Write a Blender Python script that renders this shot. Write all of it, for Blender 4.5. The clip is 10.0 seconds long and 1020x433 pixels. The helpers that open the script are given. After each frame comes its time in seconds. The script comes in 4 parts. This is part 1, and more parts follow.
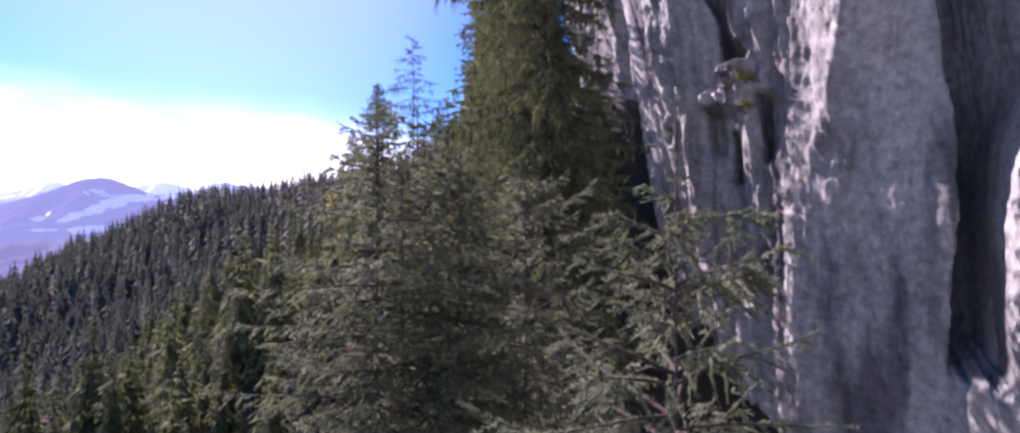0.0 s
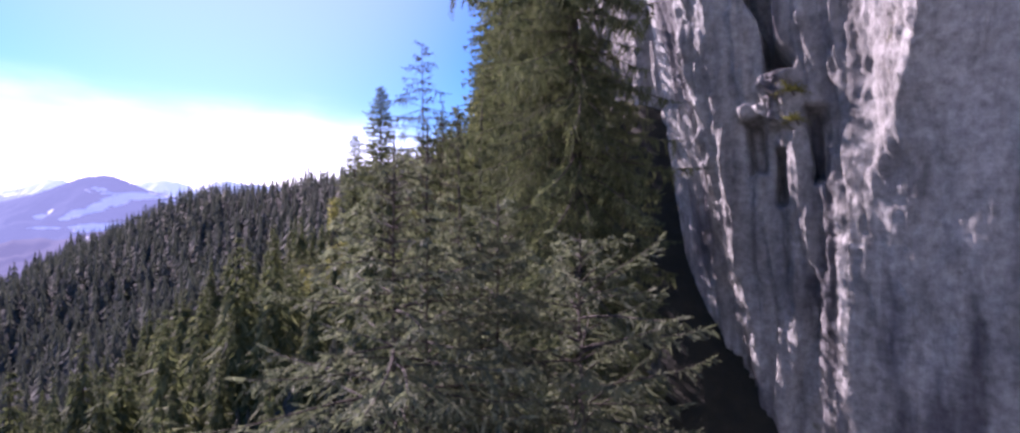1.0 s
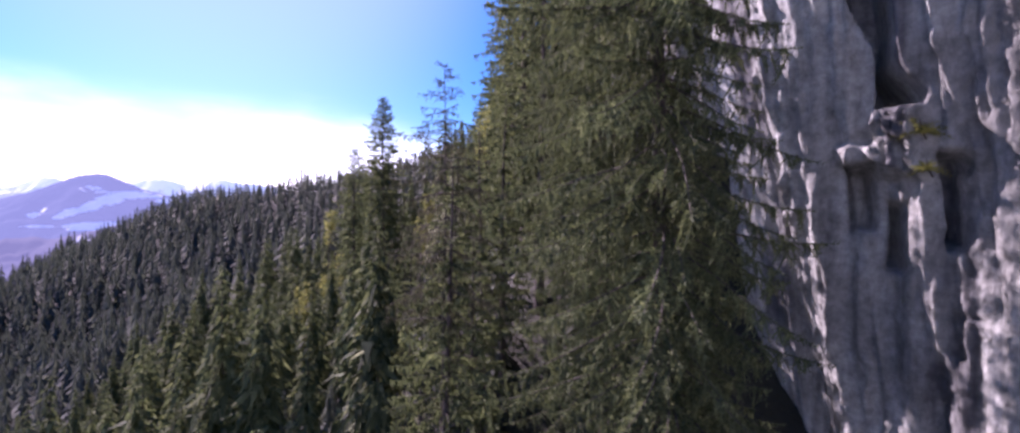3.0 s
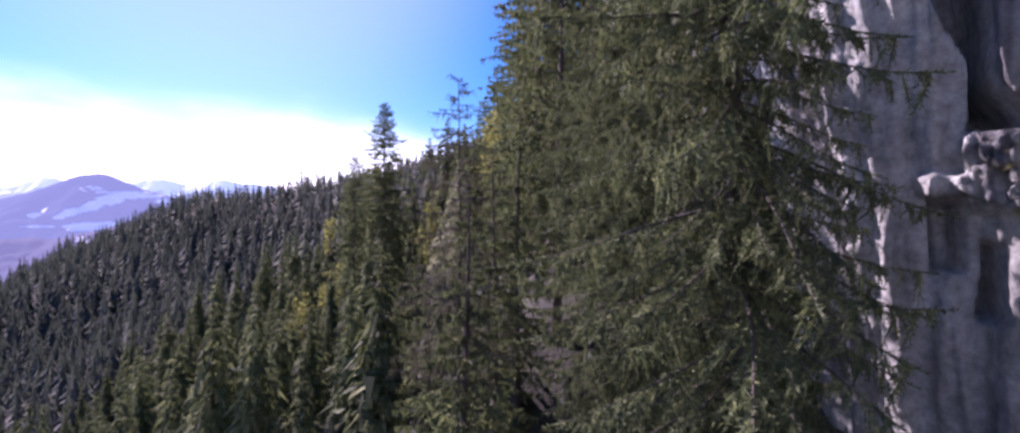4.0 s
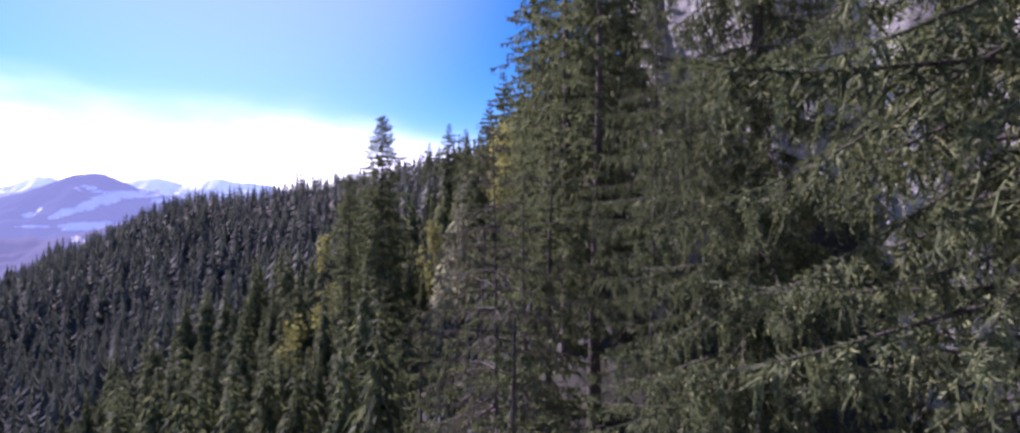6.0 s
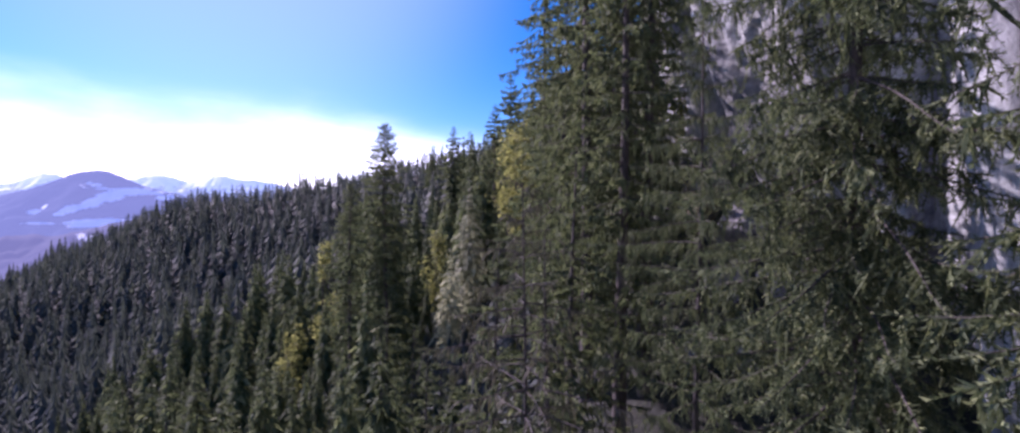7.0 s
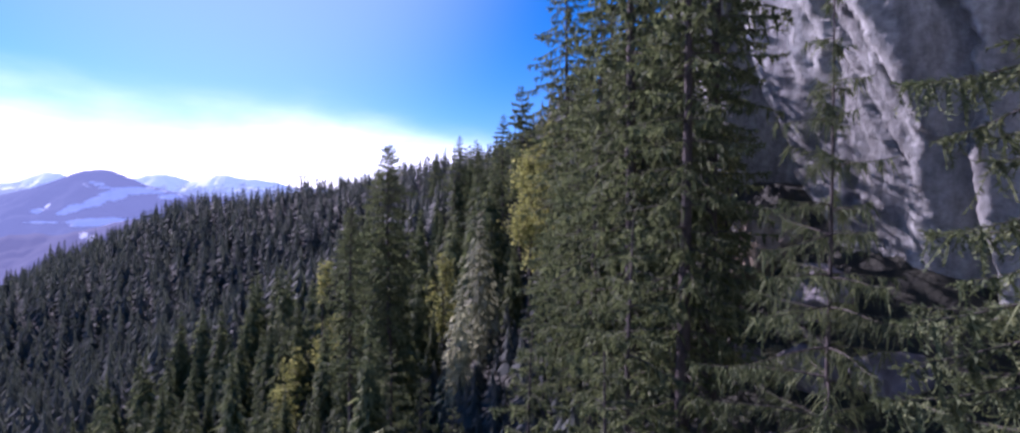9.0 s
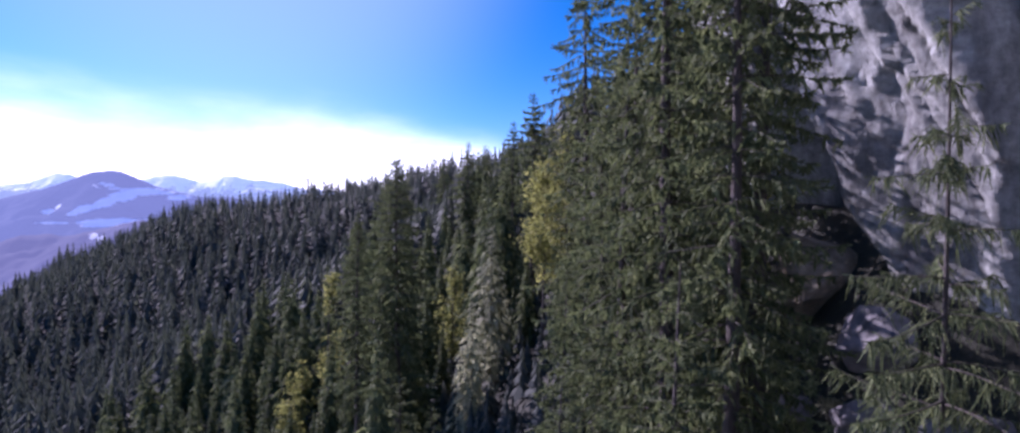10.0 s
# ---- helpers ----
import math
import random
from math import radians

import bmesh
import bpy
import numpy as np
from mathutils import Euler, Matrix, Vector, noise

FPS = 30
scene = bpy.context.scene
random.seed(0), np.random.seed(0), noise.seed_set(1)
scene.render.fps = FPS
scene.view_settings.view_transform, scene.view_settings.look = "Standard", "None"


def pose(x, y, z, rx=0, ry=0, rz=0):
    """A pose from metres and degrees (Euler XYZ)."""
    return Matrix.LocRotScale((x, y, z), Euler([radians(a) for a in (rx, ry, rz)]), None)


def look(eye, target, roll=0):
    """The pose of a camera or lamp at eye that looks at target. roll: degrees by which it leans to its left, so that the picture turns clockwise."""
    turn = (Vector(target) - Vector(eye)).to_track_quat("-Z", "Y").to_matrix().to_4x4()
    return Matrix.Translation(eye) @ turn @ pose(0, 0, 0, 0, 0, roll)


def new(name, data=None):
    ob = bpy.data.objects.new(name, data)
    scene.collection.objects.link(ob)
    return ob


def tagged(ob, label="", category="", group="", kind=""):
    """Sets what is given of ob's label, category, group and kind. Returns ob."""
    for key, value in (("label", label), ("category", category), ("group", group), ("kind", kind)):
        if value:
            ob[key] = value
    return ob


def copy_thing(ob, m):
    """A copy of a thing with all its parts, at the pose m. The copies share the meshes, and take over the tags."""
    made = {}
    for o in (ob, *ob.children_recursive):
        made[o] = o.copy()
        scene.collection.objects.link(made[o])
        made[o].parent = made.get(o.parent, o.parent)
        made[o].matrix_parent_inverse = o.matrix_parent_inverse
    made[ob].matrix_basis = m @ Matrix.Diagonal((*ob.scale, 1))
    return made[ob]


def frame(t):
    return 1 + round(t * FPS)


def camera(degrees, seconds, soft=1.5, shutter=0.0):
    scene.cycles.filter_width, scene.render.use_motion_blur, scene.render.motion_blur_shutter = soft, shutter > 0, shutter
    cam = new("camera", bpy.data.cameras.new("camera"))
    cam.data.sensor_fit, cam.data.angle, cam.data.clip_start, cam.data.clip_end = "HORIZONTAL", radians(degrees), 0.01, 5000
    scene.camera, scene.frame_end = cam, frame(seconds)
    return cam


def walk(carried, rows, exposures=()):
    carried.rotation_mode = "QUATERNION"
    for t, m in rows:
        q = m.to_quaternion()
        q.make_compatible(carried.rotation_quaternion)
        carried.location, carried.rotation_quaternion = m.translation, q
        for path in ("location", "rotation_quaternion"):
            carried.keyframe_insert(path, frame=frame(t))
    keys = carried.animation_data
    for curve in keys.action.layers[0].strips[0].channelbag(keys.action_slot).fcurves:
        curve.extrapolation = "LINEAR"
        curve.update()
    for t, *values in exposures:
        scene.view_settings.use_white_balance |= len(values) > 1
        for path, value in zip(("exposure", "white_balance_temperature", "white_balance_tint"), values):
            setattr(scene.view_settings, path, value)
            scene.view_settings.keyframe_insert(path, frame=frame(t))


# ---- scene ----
import functools
cam = camera(88.6, 10.0, soft=2.5)
METRES, EYE, TILT, LEAN, TURN = 30.0, 20.0, 0.0, 0.0, 0.0
ROWS = [
    (0.0, 0.0, 0.0, 0.0, 0.0, 0.0, 0.0),
    (0.5, -0.0127, 0.0429, 0.0195, -0.18, 0.03, -0.11),
    (1.0, -0.0286, 0.0841, 0.0404, 0.14, -0.13, -0.16),
    (1.5, -0.0439, 0.1229, 0.0605, -0.18, -0.15, -0.34),
    (2.0, -0.0621, 0.166, 0.0828, 0.06, -0.03, -0.46),
    (2.5, -0.0778, 0.2088, 0.1027, -0.24, 0.01, -0.53),
    (4.0, -0.1203, 0.3503, 0.1677, -0.19, -0.05, -0.49),
    (4.5, -0.1344, 0.4027, 0.1903, -0.01, 0.02, -0.41),
    (5.0, -0.1465, 0.4507, 0.2109, -0.08, -0.06, -0.36),
    (5.5, -0.1583, 0.5006, 0.2352, -0.04, -0.1, -0.39),
    (6.0, -0.1692, 0.5491, 0.2603, -0.45, -0.24, -0.36),
    (7.5, -0.197, 0.6777, 0.3339, 0.05, -0.6, -0.53),
    (8.0, -0.2063, 0.7148, 0.3561, 0.1, -0.69, -0.5),
    (8.5, -0.2165, 0.7502, 0.3782, -0.03, -0.65, -0.51),
    (9.0, -0.2283, 0.7865, 0.4022, 0.1, -0.61, -0.54),
    (9.5, -0.2382, 0.8205, 0.4244, 0.21, -0.49, -0.5),
    (10.0, -0.2504, 0.8555, 0.4468, 0.78, -0.53, -0.58),
]
EXPOSURES = [(0.0, 1.88, 6400, 51), (4.5, 1.75, 6250, 51), (10.0, 1.42, 5720, 46)]
walk(cam, [(t, pose(0, 0, EYE, TILT, LEAN, TURN) @ pose(METRES * x, METRES * y, METRES * z, 90 + pitch, roll, yaw)) for t, x, y, z, yaw, pitch, roll in ROWS], EXPOSURES)

# ---- sky and sun ----
SUN_AZ, SUN_EL = -47.0, 32.0
world = bpy.data.worlds.new("sky")
scene.world = world
world.use_nodes = True
wn, wl = world.node_tree.nodes, world.node_tree.links
wn.clear()
w_out = wn.new("ShaderNodeOutputWorld")
w_bg = wn.new("ShaderNodeBackground")
w_sky = wn.new("ShaderNodeTexSky")
w_sky.sky_type = 'NISHITA'
w_sky.sun_disc = False
w_sky.sun_elevation = radians(SUN_EL)
w_sky.sun_rotation = radians(SUN_AZ)
w_sky.altitude = 1400
w_sky.dust_density = 0.0
w_sky.ozone_density = 2.0
w_hue = wn.new("ShaderNodeHueSaturation")
w_hue.inputs["Hue"].default_value = 0.503
w_hue.inputs["Saturation"].default_value = 1.46
w_hue.inputs["Value"].default_value = 0.80
wl.new(w_sky.outputs[0], w_hue.inputs["Color"])
# a bank of bright haze and thin cloud low over the valley
w_co = wn.new("ShaderNodeTexCoord")
w_sep = wn.new("ShaderNodeSeparateXYZ")
wl.new(w_co.outputs["Generated"], w_sep.inputs[0])
w_noise = wn.new("ShaderNodeTexNoise")
w_noise.inputs["Scale"].default_value = 3.0
w_noise.inputs["Detail"].default_value = 6
w_map = wn.new("ShaderNodeMapping")
w_map.inputs["Scale"].default_value = (1, 1, 3)
wl.new(w_co.outputs["Generated"], w_map.inputs[0])
wl.new(w_map.outputs[0], w_noise.inputs["Vector"])
w_dot = wn.new("ShaderNodeVectorMath")
w_dot.operation = 'DOT_PRODUCT'
w_dot.inputs[1].default_value = (math.sin(radians(-37)), math.cos(radians(-37)), 0)
wl.new(w_co.outputs["Generated"], w_dot.inputs[0])


def w_math(op, a, b=None, c=None):
    nd = wn.new("ShaderNodeMath")
    nd.operation = op
    for sock, v in zip(nd.inputs, (a, b, c)):
        if v is None:
            continue
        if isinstance(v, (int, float)):
            sock.default_value = v
        else:
            wl.new(v, sock)
    return nd.outputs[0]


def w_range(v, a, b, c, d):
    nd = wn.new("ShaderNodeMapRange")
    nd.interpolation_type = 'SMOOTHSTEP'
    for i, x in enumerate((a, b, c, d)):
        nd.inputs[i + 1].default_value = x
    wl.new(v, nd.inputs[0])
    return nd.outputs[0]


w_low = w_math('ADD', w_sep.outputs[2], w_math('MULTIPLY', w_math('SUBTRACT', w_noise.outputs["Fac"], 0.5), 0.16))
w_top = w_range(w_dot.outputs["Value"], 0.7, 1.0, 0.16, 0.22)
w_band = w_math('SUBTRACT', 1.0, w_math('DIVIDE', w_low, w_top))
# the bank is carried on, unseen, all round the horizon to fill the shade
w_fac = w_math('MULTIPLY', w_math('POWER', w_range(w_band, -0.1, 0.9, 0.0, 1.0), 2.0), w_range(w_dot.outputs["Value"], 0.45, 0.95, 0.85, 1.0))
w_mix = wn.new("ShaderNodeMix")
w_mix.data_type = 'RGBA'
wl.new(w_fac, w_mix.inputs[0])
wl.new(w_hue.outputs[0], w_mix.inputs[6])
w_mix.inputs[7].default_value = (16.0, 16.6, 17.2, 1)
# a pale glare painted into the sky, centred 18 degrees beside the sun lamp
w_sun = wn.new("ShaderNodeVectorMath")
w_sun.operation = 'DOT_PRODUCT'
w_sun.inputs[1].default_value = (math.sin(radians(SUN_AZ + 18)) * math.cos(radians(SUN_EL)), math.cos(radians(SUN_AZ + 18)) * math.cos(radians(SUN_EL)), math.sin(radians(SUN_EL)))
wl.new(w_co.outputs["Generated"], w_sun.inputs[0])
w_glow = wn.new("ShaderNodeMix")
w_glow.data_type = 'RGBA'
wl.new(w_math('MULTIPLY', w_math('POWER', w_range(w_sun.outputs["Value"], 0.82, 1.0, 0.0, 1.0), 1.5), 0.11), w_glow.inputs[0])
wl.new(w_mix.outputs[2], w_glow.inputs[6])
w_glow.inputs[7].default_value = (16.0, 16.6, 17.2, 1)
w_bg.inputs["Strength"].default_value = 0.070
wl.new(w_glow.outputs[2], w_bg.inputs["Color"])
wl.new(w_bg.outputs[0], w_out.inputs["Surface"])

sun_data = bpy.data.lights.new("sun", 'SUN')
sun_data.energy = 4.0
sun_data.angle = radians(0.5)
sun_data.color = (1.0, 0.965, 0.92)
sun = new("sun", sun_data)
sun_dir = Vector((math.sin(radians(SUN_AZ)) * math.cos(radians(SUN_EL)),
                  math.cos(radians(SUN_AZ)) * math.cos(radians(SUN_EL)),
                  math.sin(radians(SUN_EL))))
sun.matrix_world = look(Vector((0, 0, 120)) + sun_dir * 50, (0, 0, 120))


# ---- materials ----
def material(name):
    m = bpy.data.materials.new(name)
    m.use_nodes = True
    m.node_tree.nodes.clear()
    return m, m.node_tree.nodes, m.node_tree.links


def ramp(nodes, links, fac, stops):
    r = nodes.new("ShaderNodeValToRGB")
    while len(r.color_ramp.elements) < len(stops):
        r.color_ramp.elements.new(0.5)
    for e, (p, c) in zip(r.color_ramp.elements, stops):
        e.position = p
        e.color = (*c, 1) if len(c) == 3 else c
    links.new(fac, r.inputs[0])
    return r.outputs[0]


def noise_tex(nodes, links, scale, detail=5, rough=0.55, vec=None, stretch=None, kind="Object"):
    n = nodes.new("ShaderNodeTexNoise")
    n.inputs["Scale"].default_value = scale
    n.inputs["Detail"].default_value = detail
    n.inputs["Roughness"].default_value = rough
    co = nodes.new("ShaderNodeTexCoord")
    src = co.outputs[kind]
    if stretch:
        mp = nodes.new("ShaderNodeMapping")
        mp.inputs["Scale"].default_value = stretch
        links.new(src, mp.inputs[0])
        src = mp.outputs[0]
    links.new(src, n.inputs["Vector"])
    return n.outputs["Fac"]


def mix(nodes, links, fac, a, b, mode='MIX'):
    m = nodes.new("ShaderNodeMix")
    m.data_type, m.blend_type = 'RGBA', mode
    for sock, val in ((m.inputs[0], fac), (m.inputs[6], a), (m.inputs[7], b)):
        if isinstance(val, (int, float)):
            sock.default_value = val
        elif isinstance(val, tuple):
            sock.default_value = (*val, 1)
        else:
            links.new(val, sock)
    return m.outputs[2]


def foliage(name, dark, light, tip, translucent=0.35):
    m, n, l = material(name)
    geo = n.new("ShaderNodeNewGeometry")
    info = n.new("ShaderNodeObjectInfo")
    c = ramp(n, l, geo.outputs["Random Per Island"], [(0.0, dark), (0.7, light), (1.0, tip)])
    big = noise_tex(n, l, 0.6, 3)
    c = mix(n, l, ramp(n, l, big, [(0.38, (0, 0, 0)), (0.65, (0.7, 0.7, 0.7))]), c, mix(n, l, 0.5, c, light))
    hue = n.new("ShaderNodeHueSaturation")
    l.new(c, hue.inputs["Color"])
    mp = n.new("ShaderNodeMapRange")
    mp.inputs[3].default_value, mp.inputs[4].default_value = 0.75, 1.25
    l.new(info.outputs["Random"], mp.inputs[0])
    l.new(mp.outputs[0], hue.inputs["Value"])
    p = n.new("ShaderNodeBsdfPrincipled")
    p.inputs["Roughness"].default_value = 0.8
    p.inputs["Specular IOR Level"].default_value = 0.2
    l.new(hue.outputs[0], p.inputs["Base Color"])
    t = n.new("ShaderNodeBsdfTranslucent")
    l.new(mix(n, l, 0.25, hue.outputs[0], (0.13, 0.165, 0.055)), t.inputs[0])
    ms = n.new("ShaderNodeMixShader")
    ms.inputs[0].default_value = translucent
    l.new(p.outputs[0], ms.inputs[1])
    l.new(t.outputs[0], ms.inputs[2])
    o = n.new("ShaderNodeOutputMaterial")
    l.new(ms.outputs[0], o.inputs[0])
    return m


def solid(name, stops, scale, stretch=None, rough=0.9, bump=0.4, bump_scale=None, kind="Object", dist=0.05):
    m, n, l = material(name)
    f = noise_tex(n, l, scale, 8, 0.62, stretch=stretch, kind=kind)
    c = ramp(n, l, f, stops)
    f2 = noise_tex(n, l, scale * 0.13, 4, 0.5, kind=kind)
    c = mix(n, l, 0.45, c, ramp(n, l, f2, [(0.3, (0.45, 0.45, 0.45)), (0.7, (1, 1, 1))]), 'MULTIPLY')
    p = n.new("ShaderNodeBsdfPrincipled")
    p.inputs["Roughness"].default_value = rough
    l.new(c, p.inputs["Base Color"])
    b = n.new("ShaderNodeBump")
    b.inputs["Strength"].default_value = bump
    b.inputs["Distance"].default_value = dist
    l.new(noise_tex(n, l, bump_scale or scale * 3, 8, 0.65, stretch=stretch, kind=kind), b.inputs["Height"])
    l.new(b.outputs[0], p.inputs["Normal"])
    o = n.new("ShaderNodeOutputMaterial")
    l.new(p.outputs[0], o.inputs[0])
    return m


needle_mat = foliage("spruce needles", (0.034, 0.046, 0.022), (0.112, 0.136, 0.060), (0.205, 0.225, 0.100), 0.40)
needle_olive = foliage("olive spruce needles", (0.022, 0.033, 0.017), (0.102, 0.126, 0.060), (0.220, 0.240, 0.102), 0.32)
needle_young = foliage("young spruce needles", (0.063, 0.078, 0.049), (0.147, 0.171, 0.107), (0.222, 0.246, 0.158), 0.45)
needle_far = foliage("far spruce needles", (0.038, 0.046, 0.042), (0.064, 0.074, 0.066), (0.086, 0.096, 0.084), 0.30)
# paler than the other needles: full sunlight is painted into this colour
needle_sunlit = foliage("needles painted sunlit", (0.16, 0.17, 0.10), (0.34, 0.35, 0.22), (0.50, 0.50, 0.34), 0.45)
needle_dry = foliage("dry twigs", (0.04, 0.036, 0.026), (0.085, 0.08, 0.052), (0.13, 0.11, 0.085), 0.2)
leaf_yellow = foliage("autumn leaves", (0.11, 0.115, 0.035), (0.26, 0.26, 0.075), (0.36, 0.345, 0.115), 0.5)
bark = solid("spruce bark", [(0.3, (0.026, 0.021, 0.018)), (0.7, (0.090, 0.072, 0.062))], 9, (1, 1, 0.25), bump=0.8)
soil = solid("forest floor", [(0.3, (0.009, 0.011, 0.006)), (0.55, (0.018, 0.020, 0.010)), (0.75, (0.032, 0.030, 0.018))], 0.8, bump=0.6, dist=0.3)
boulder_mat = solid("boulder stone", [(0.3, (0.07, 0.068, 0.07)), (0.7, (0.24, 0.23, 0.235))], 1.6, bump=0.6)
ledge_mat = solid("bare ledge earth", [(0.3, (0.12, 0.09, 0.055)), (0.7, (0.34, 0.29, 0.21))], 1.4, bump=0.6)


def ridged(n, l, scale, stretch):
    """Distance from the crack lines of a warped cell pattern, 0 on the line."""
    co = n.new("ShaderNodeTexCoord")
    mp = n.new("ShaderNodeMapping")
    mp.inputs["Scale"].default_value = stretch
    l.new(co.outputs["Object"], mp.inputs[0])
    nz = n.new("ShaderNodeTexNoise")
    nz.inputs["Scale"].default_value = 2.5
    nz.inputs["Detail"].default_value = 6
    l.new(mp.outputs[0], nz.inputs["Vector"])
    ad = n.new("ShaderNodeVectorMath")
    ad.operation = 'MULTIPLY_ADD'
    l.new(nz.outputs["Color"], ad.inputs[0])
    ad.inputs[1].default_value = (0.55, 0.55, 0.55)
    l.new(mp.outputs[0], ad.inputs[2])
    vo = n.new("ShaderNodeTexVoronoi")
    vo.feature = 'DISTANCE_TO_EDGE'
    vo.inputs["Scale"].default_value = scale
    l.new(ad.outputs[0], vo.inputs["Vector"])
    return vo.outputs["Distance"]


def rock_material():
    m, n, l = material("limestone")
    streak = noise_tex(n, l, 1.1, 8, 0.6, stretch=(1, 1, 0.13))
    grain = noise_tex(n, l, 2.6, 10, 0.68)
    patch = noise_tex(n, l, 0.22, 5, 0.55, stretch=(1, 1, 0.6))
    c = ramp(n, l, grain, [(0.30, (0.20, 0.216, 0.206)), (0.5, (0.36, 0.382, 0.366)), (0.70, (0.53, 0.56, 0.54))])
    c = mix(n, l, 0.75, c, ramp(n, l, streak, [(0.34, (0.40, 0.395, 0.39)), (0.50, (0.88, 0.87, 0.865)), (0.7, (1, 1, 1))]), 'MULTIPLY')
    c = mix(n, l, 0.8, c, ramp(n, l, patch, [(0.36, (0.50, 0.48, 0.475)), (0.5, (0.9, 0.885, 0.875)), (0.68, (1, 0.99, 0.98))]), 'MULTIPLY')
    wet = noise_tex(n, l, 0.42, 4, 0.5, stretch=(1, 1, 0.05))
    c = mix(n, l, 1.0, c, ramp(n, l, wet, [(0.54, (1, 1, 1)), (0.63, (0.36, 0.36, 0.40))]), 'MULTIPLY')
    moss = noise_tex(n, l, 0.5, 7, 0.7)
    c = mix(n, l, ramp(n, l, moss, [(0.64, (0, 0, 0)), (0.72, (0.6, 0.6, 0.6))]), c, (0.10, 0.10, 0.035))
    # fine cracks, mostly upright
    crack = ridged(n, l, 1.9, (1, 1, 0.16))
    c = mix(n, l, 1.0, c, ramp(n, l, crack, [(0.0, (0.86, 0.86, 0.87)), (0.04, (0.98, 0.98, 0.98)), (0.2, (1, 1, 1))]), 'MULTIPLY')
    p = n.new("ShaderNodeBsdfPrincipled")
    p.inputs["Roughness"].default_value = 0.88
    l.new(c, p.inputs["Base Color"])
    b = n.new("ShaderNodeBump")
    b.inputs["Strength"].default_value = 1.0
    b.inputs["Distance"].default_value = 0.09
    hsum = n.new("ShaderNodeMath")
    hsum.operation = 'ADD'
    l.new(noise_tex(n, l, 5.5, 10, 0.75), hsum.inputs[0])
    l.new(noise_tex(n, l, 4.2, 8, 0.7, stretch=(1, 1, 0.25)), hsum.inputs[1])
    hs2 = n.new("ShaderNodeMath")
    hs2.operation = 'MULTIPLY_ADD'
    l.new(ramp(n, l, ridged(n, l, 2.6, (1, 1, 0.25)), [(0.0, (0, 0, 0)), (0.25, (1, 1, 1))]), hs2.inputs[0])
    hs2.inputs[1].default_value = 0.15
    l.new(hsum.outputs[0], hs2.inputs[2])
    l.new(hs2.outputs[0], b.inputs["Height"])
    l.new(b.outputs[0], p.inputs["Normal"])
    o = n.new("ShaderNodeOutputMaterial")
    l.new(p.outputs[0], o.inputs[0])
    return m


rock = rock_material()


# ---- numpy helpers ----
def tri_mesh(name, verts, faces, mats, index=None, smooth=False):
    """One mesh from arrays of corners and of faces with equal corner counts."""
    me = bpy.data.meshes.new(name)
    verts = np.asarray(verts, dtype=np.float32)
    faces = np.asarray(faces, dtype=np.int32)
    k = faces.shape[1]
    me.vertices.add(len(verts))
    me.vertices.foreach_set("co", verts.ravel())
    me.loops.add(faces.size)
    me.loops.foreach_set("vertex_index", faces.ravel())
    me.polygons.add(len(faces))
    me.polygons.foreach_set("loop_start", np.arange(0, faces.size, k, dtype=np.int32))
    for mt in mats:
        me.materials.append(mt)
    if index is not None:
        me.polygons.foreach_set("material_index", np.asarray(index, dtype=np.int32))
    if smooth:
        me.polygons.foreach_set("use_smooth", np.ones(len(faces), dtype=bool))
    me.update(calc_edges=True)
    me.validate()
    return me


def fbm(x, y, z=0.0, octaves=4, gain=0.5, seed=0):
    """Smooth value noise on arrays, about -1 to 1."""
    x, y, z = np.broadcast_arrays(np.asarray(x, float), np.asarray(y, float), np.asarray(z, float))
    total, amp, out = 0.0, 1.0, np.zeros(x.shape)

    def lattice(i, j, k):
        h = (i * 374761393 + j * 668265263 + k * 2147483647 + seed * 144665) & 0xFFFFFFFF
        h = ((h ^ (h >> 13)) * 1274126177) & 0xFFFFFFFF
        return ((h ^ (h >> 16)) & 0xFFFF) / 32767.5 - 1.0

    for o in range(octaves):
        f = 2.0 ** o
        px, py, pz = x * f + 17.3 * o, y * f + 5.1 * o, z * f + 9.7 * o
        i, j, k = np.floor(px).astype(np.int64), np.floor(py).astype(np.int64), np.floor(pz).astype(np.int64)
        u, v, w = px - i, py - j, pz - k
        u, v, w = (t * t * (3 - 2 * t) for t in (u, v, w))
        r = 0.0
        for a in (0, 1):
            for b in (0, 1):
                for c in (0, 1):
                    r = r + lattice(i + a, j + b, k + c) * (u if a else 1 - u) * (v if b else 1 - v) * (w if c else 1 - w)
        out += amp * r
        total += amp
        amp *= gain
    return out / total * 1.6


def smoothstep(t):
    t = np.clip(t, 0, 1)
    return t * t * (3 - 2 * t)


def empty_thing(name, m, label, category, group="", kind=""):
    ob = new(name)
    ob.empty_display_size = 0.5
    ob.matrix_basis = m
    return tagged(ob, label, category, group, kind)


def part(name, me, parent, label=""):
    ob = new(name, me)
    ob.parent = parent
    return tagged(ob, label)


# ---- terrain ----
CREST_X = [-4000, -1500, -349, -262, -197, -131, -87, -22, 100, 400, 900]
CREST_Z = [-430, -400, -45, 4, 28, 39, 44, 55, 100, 250, 420]


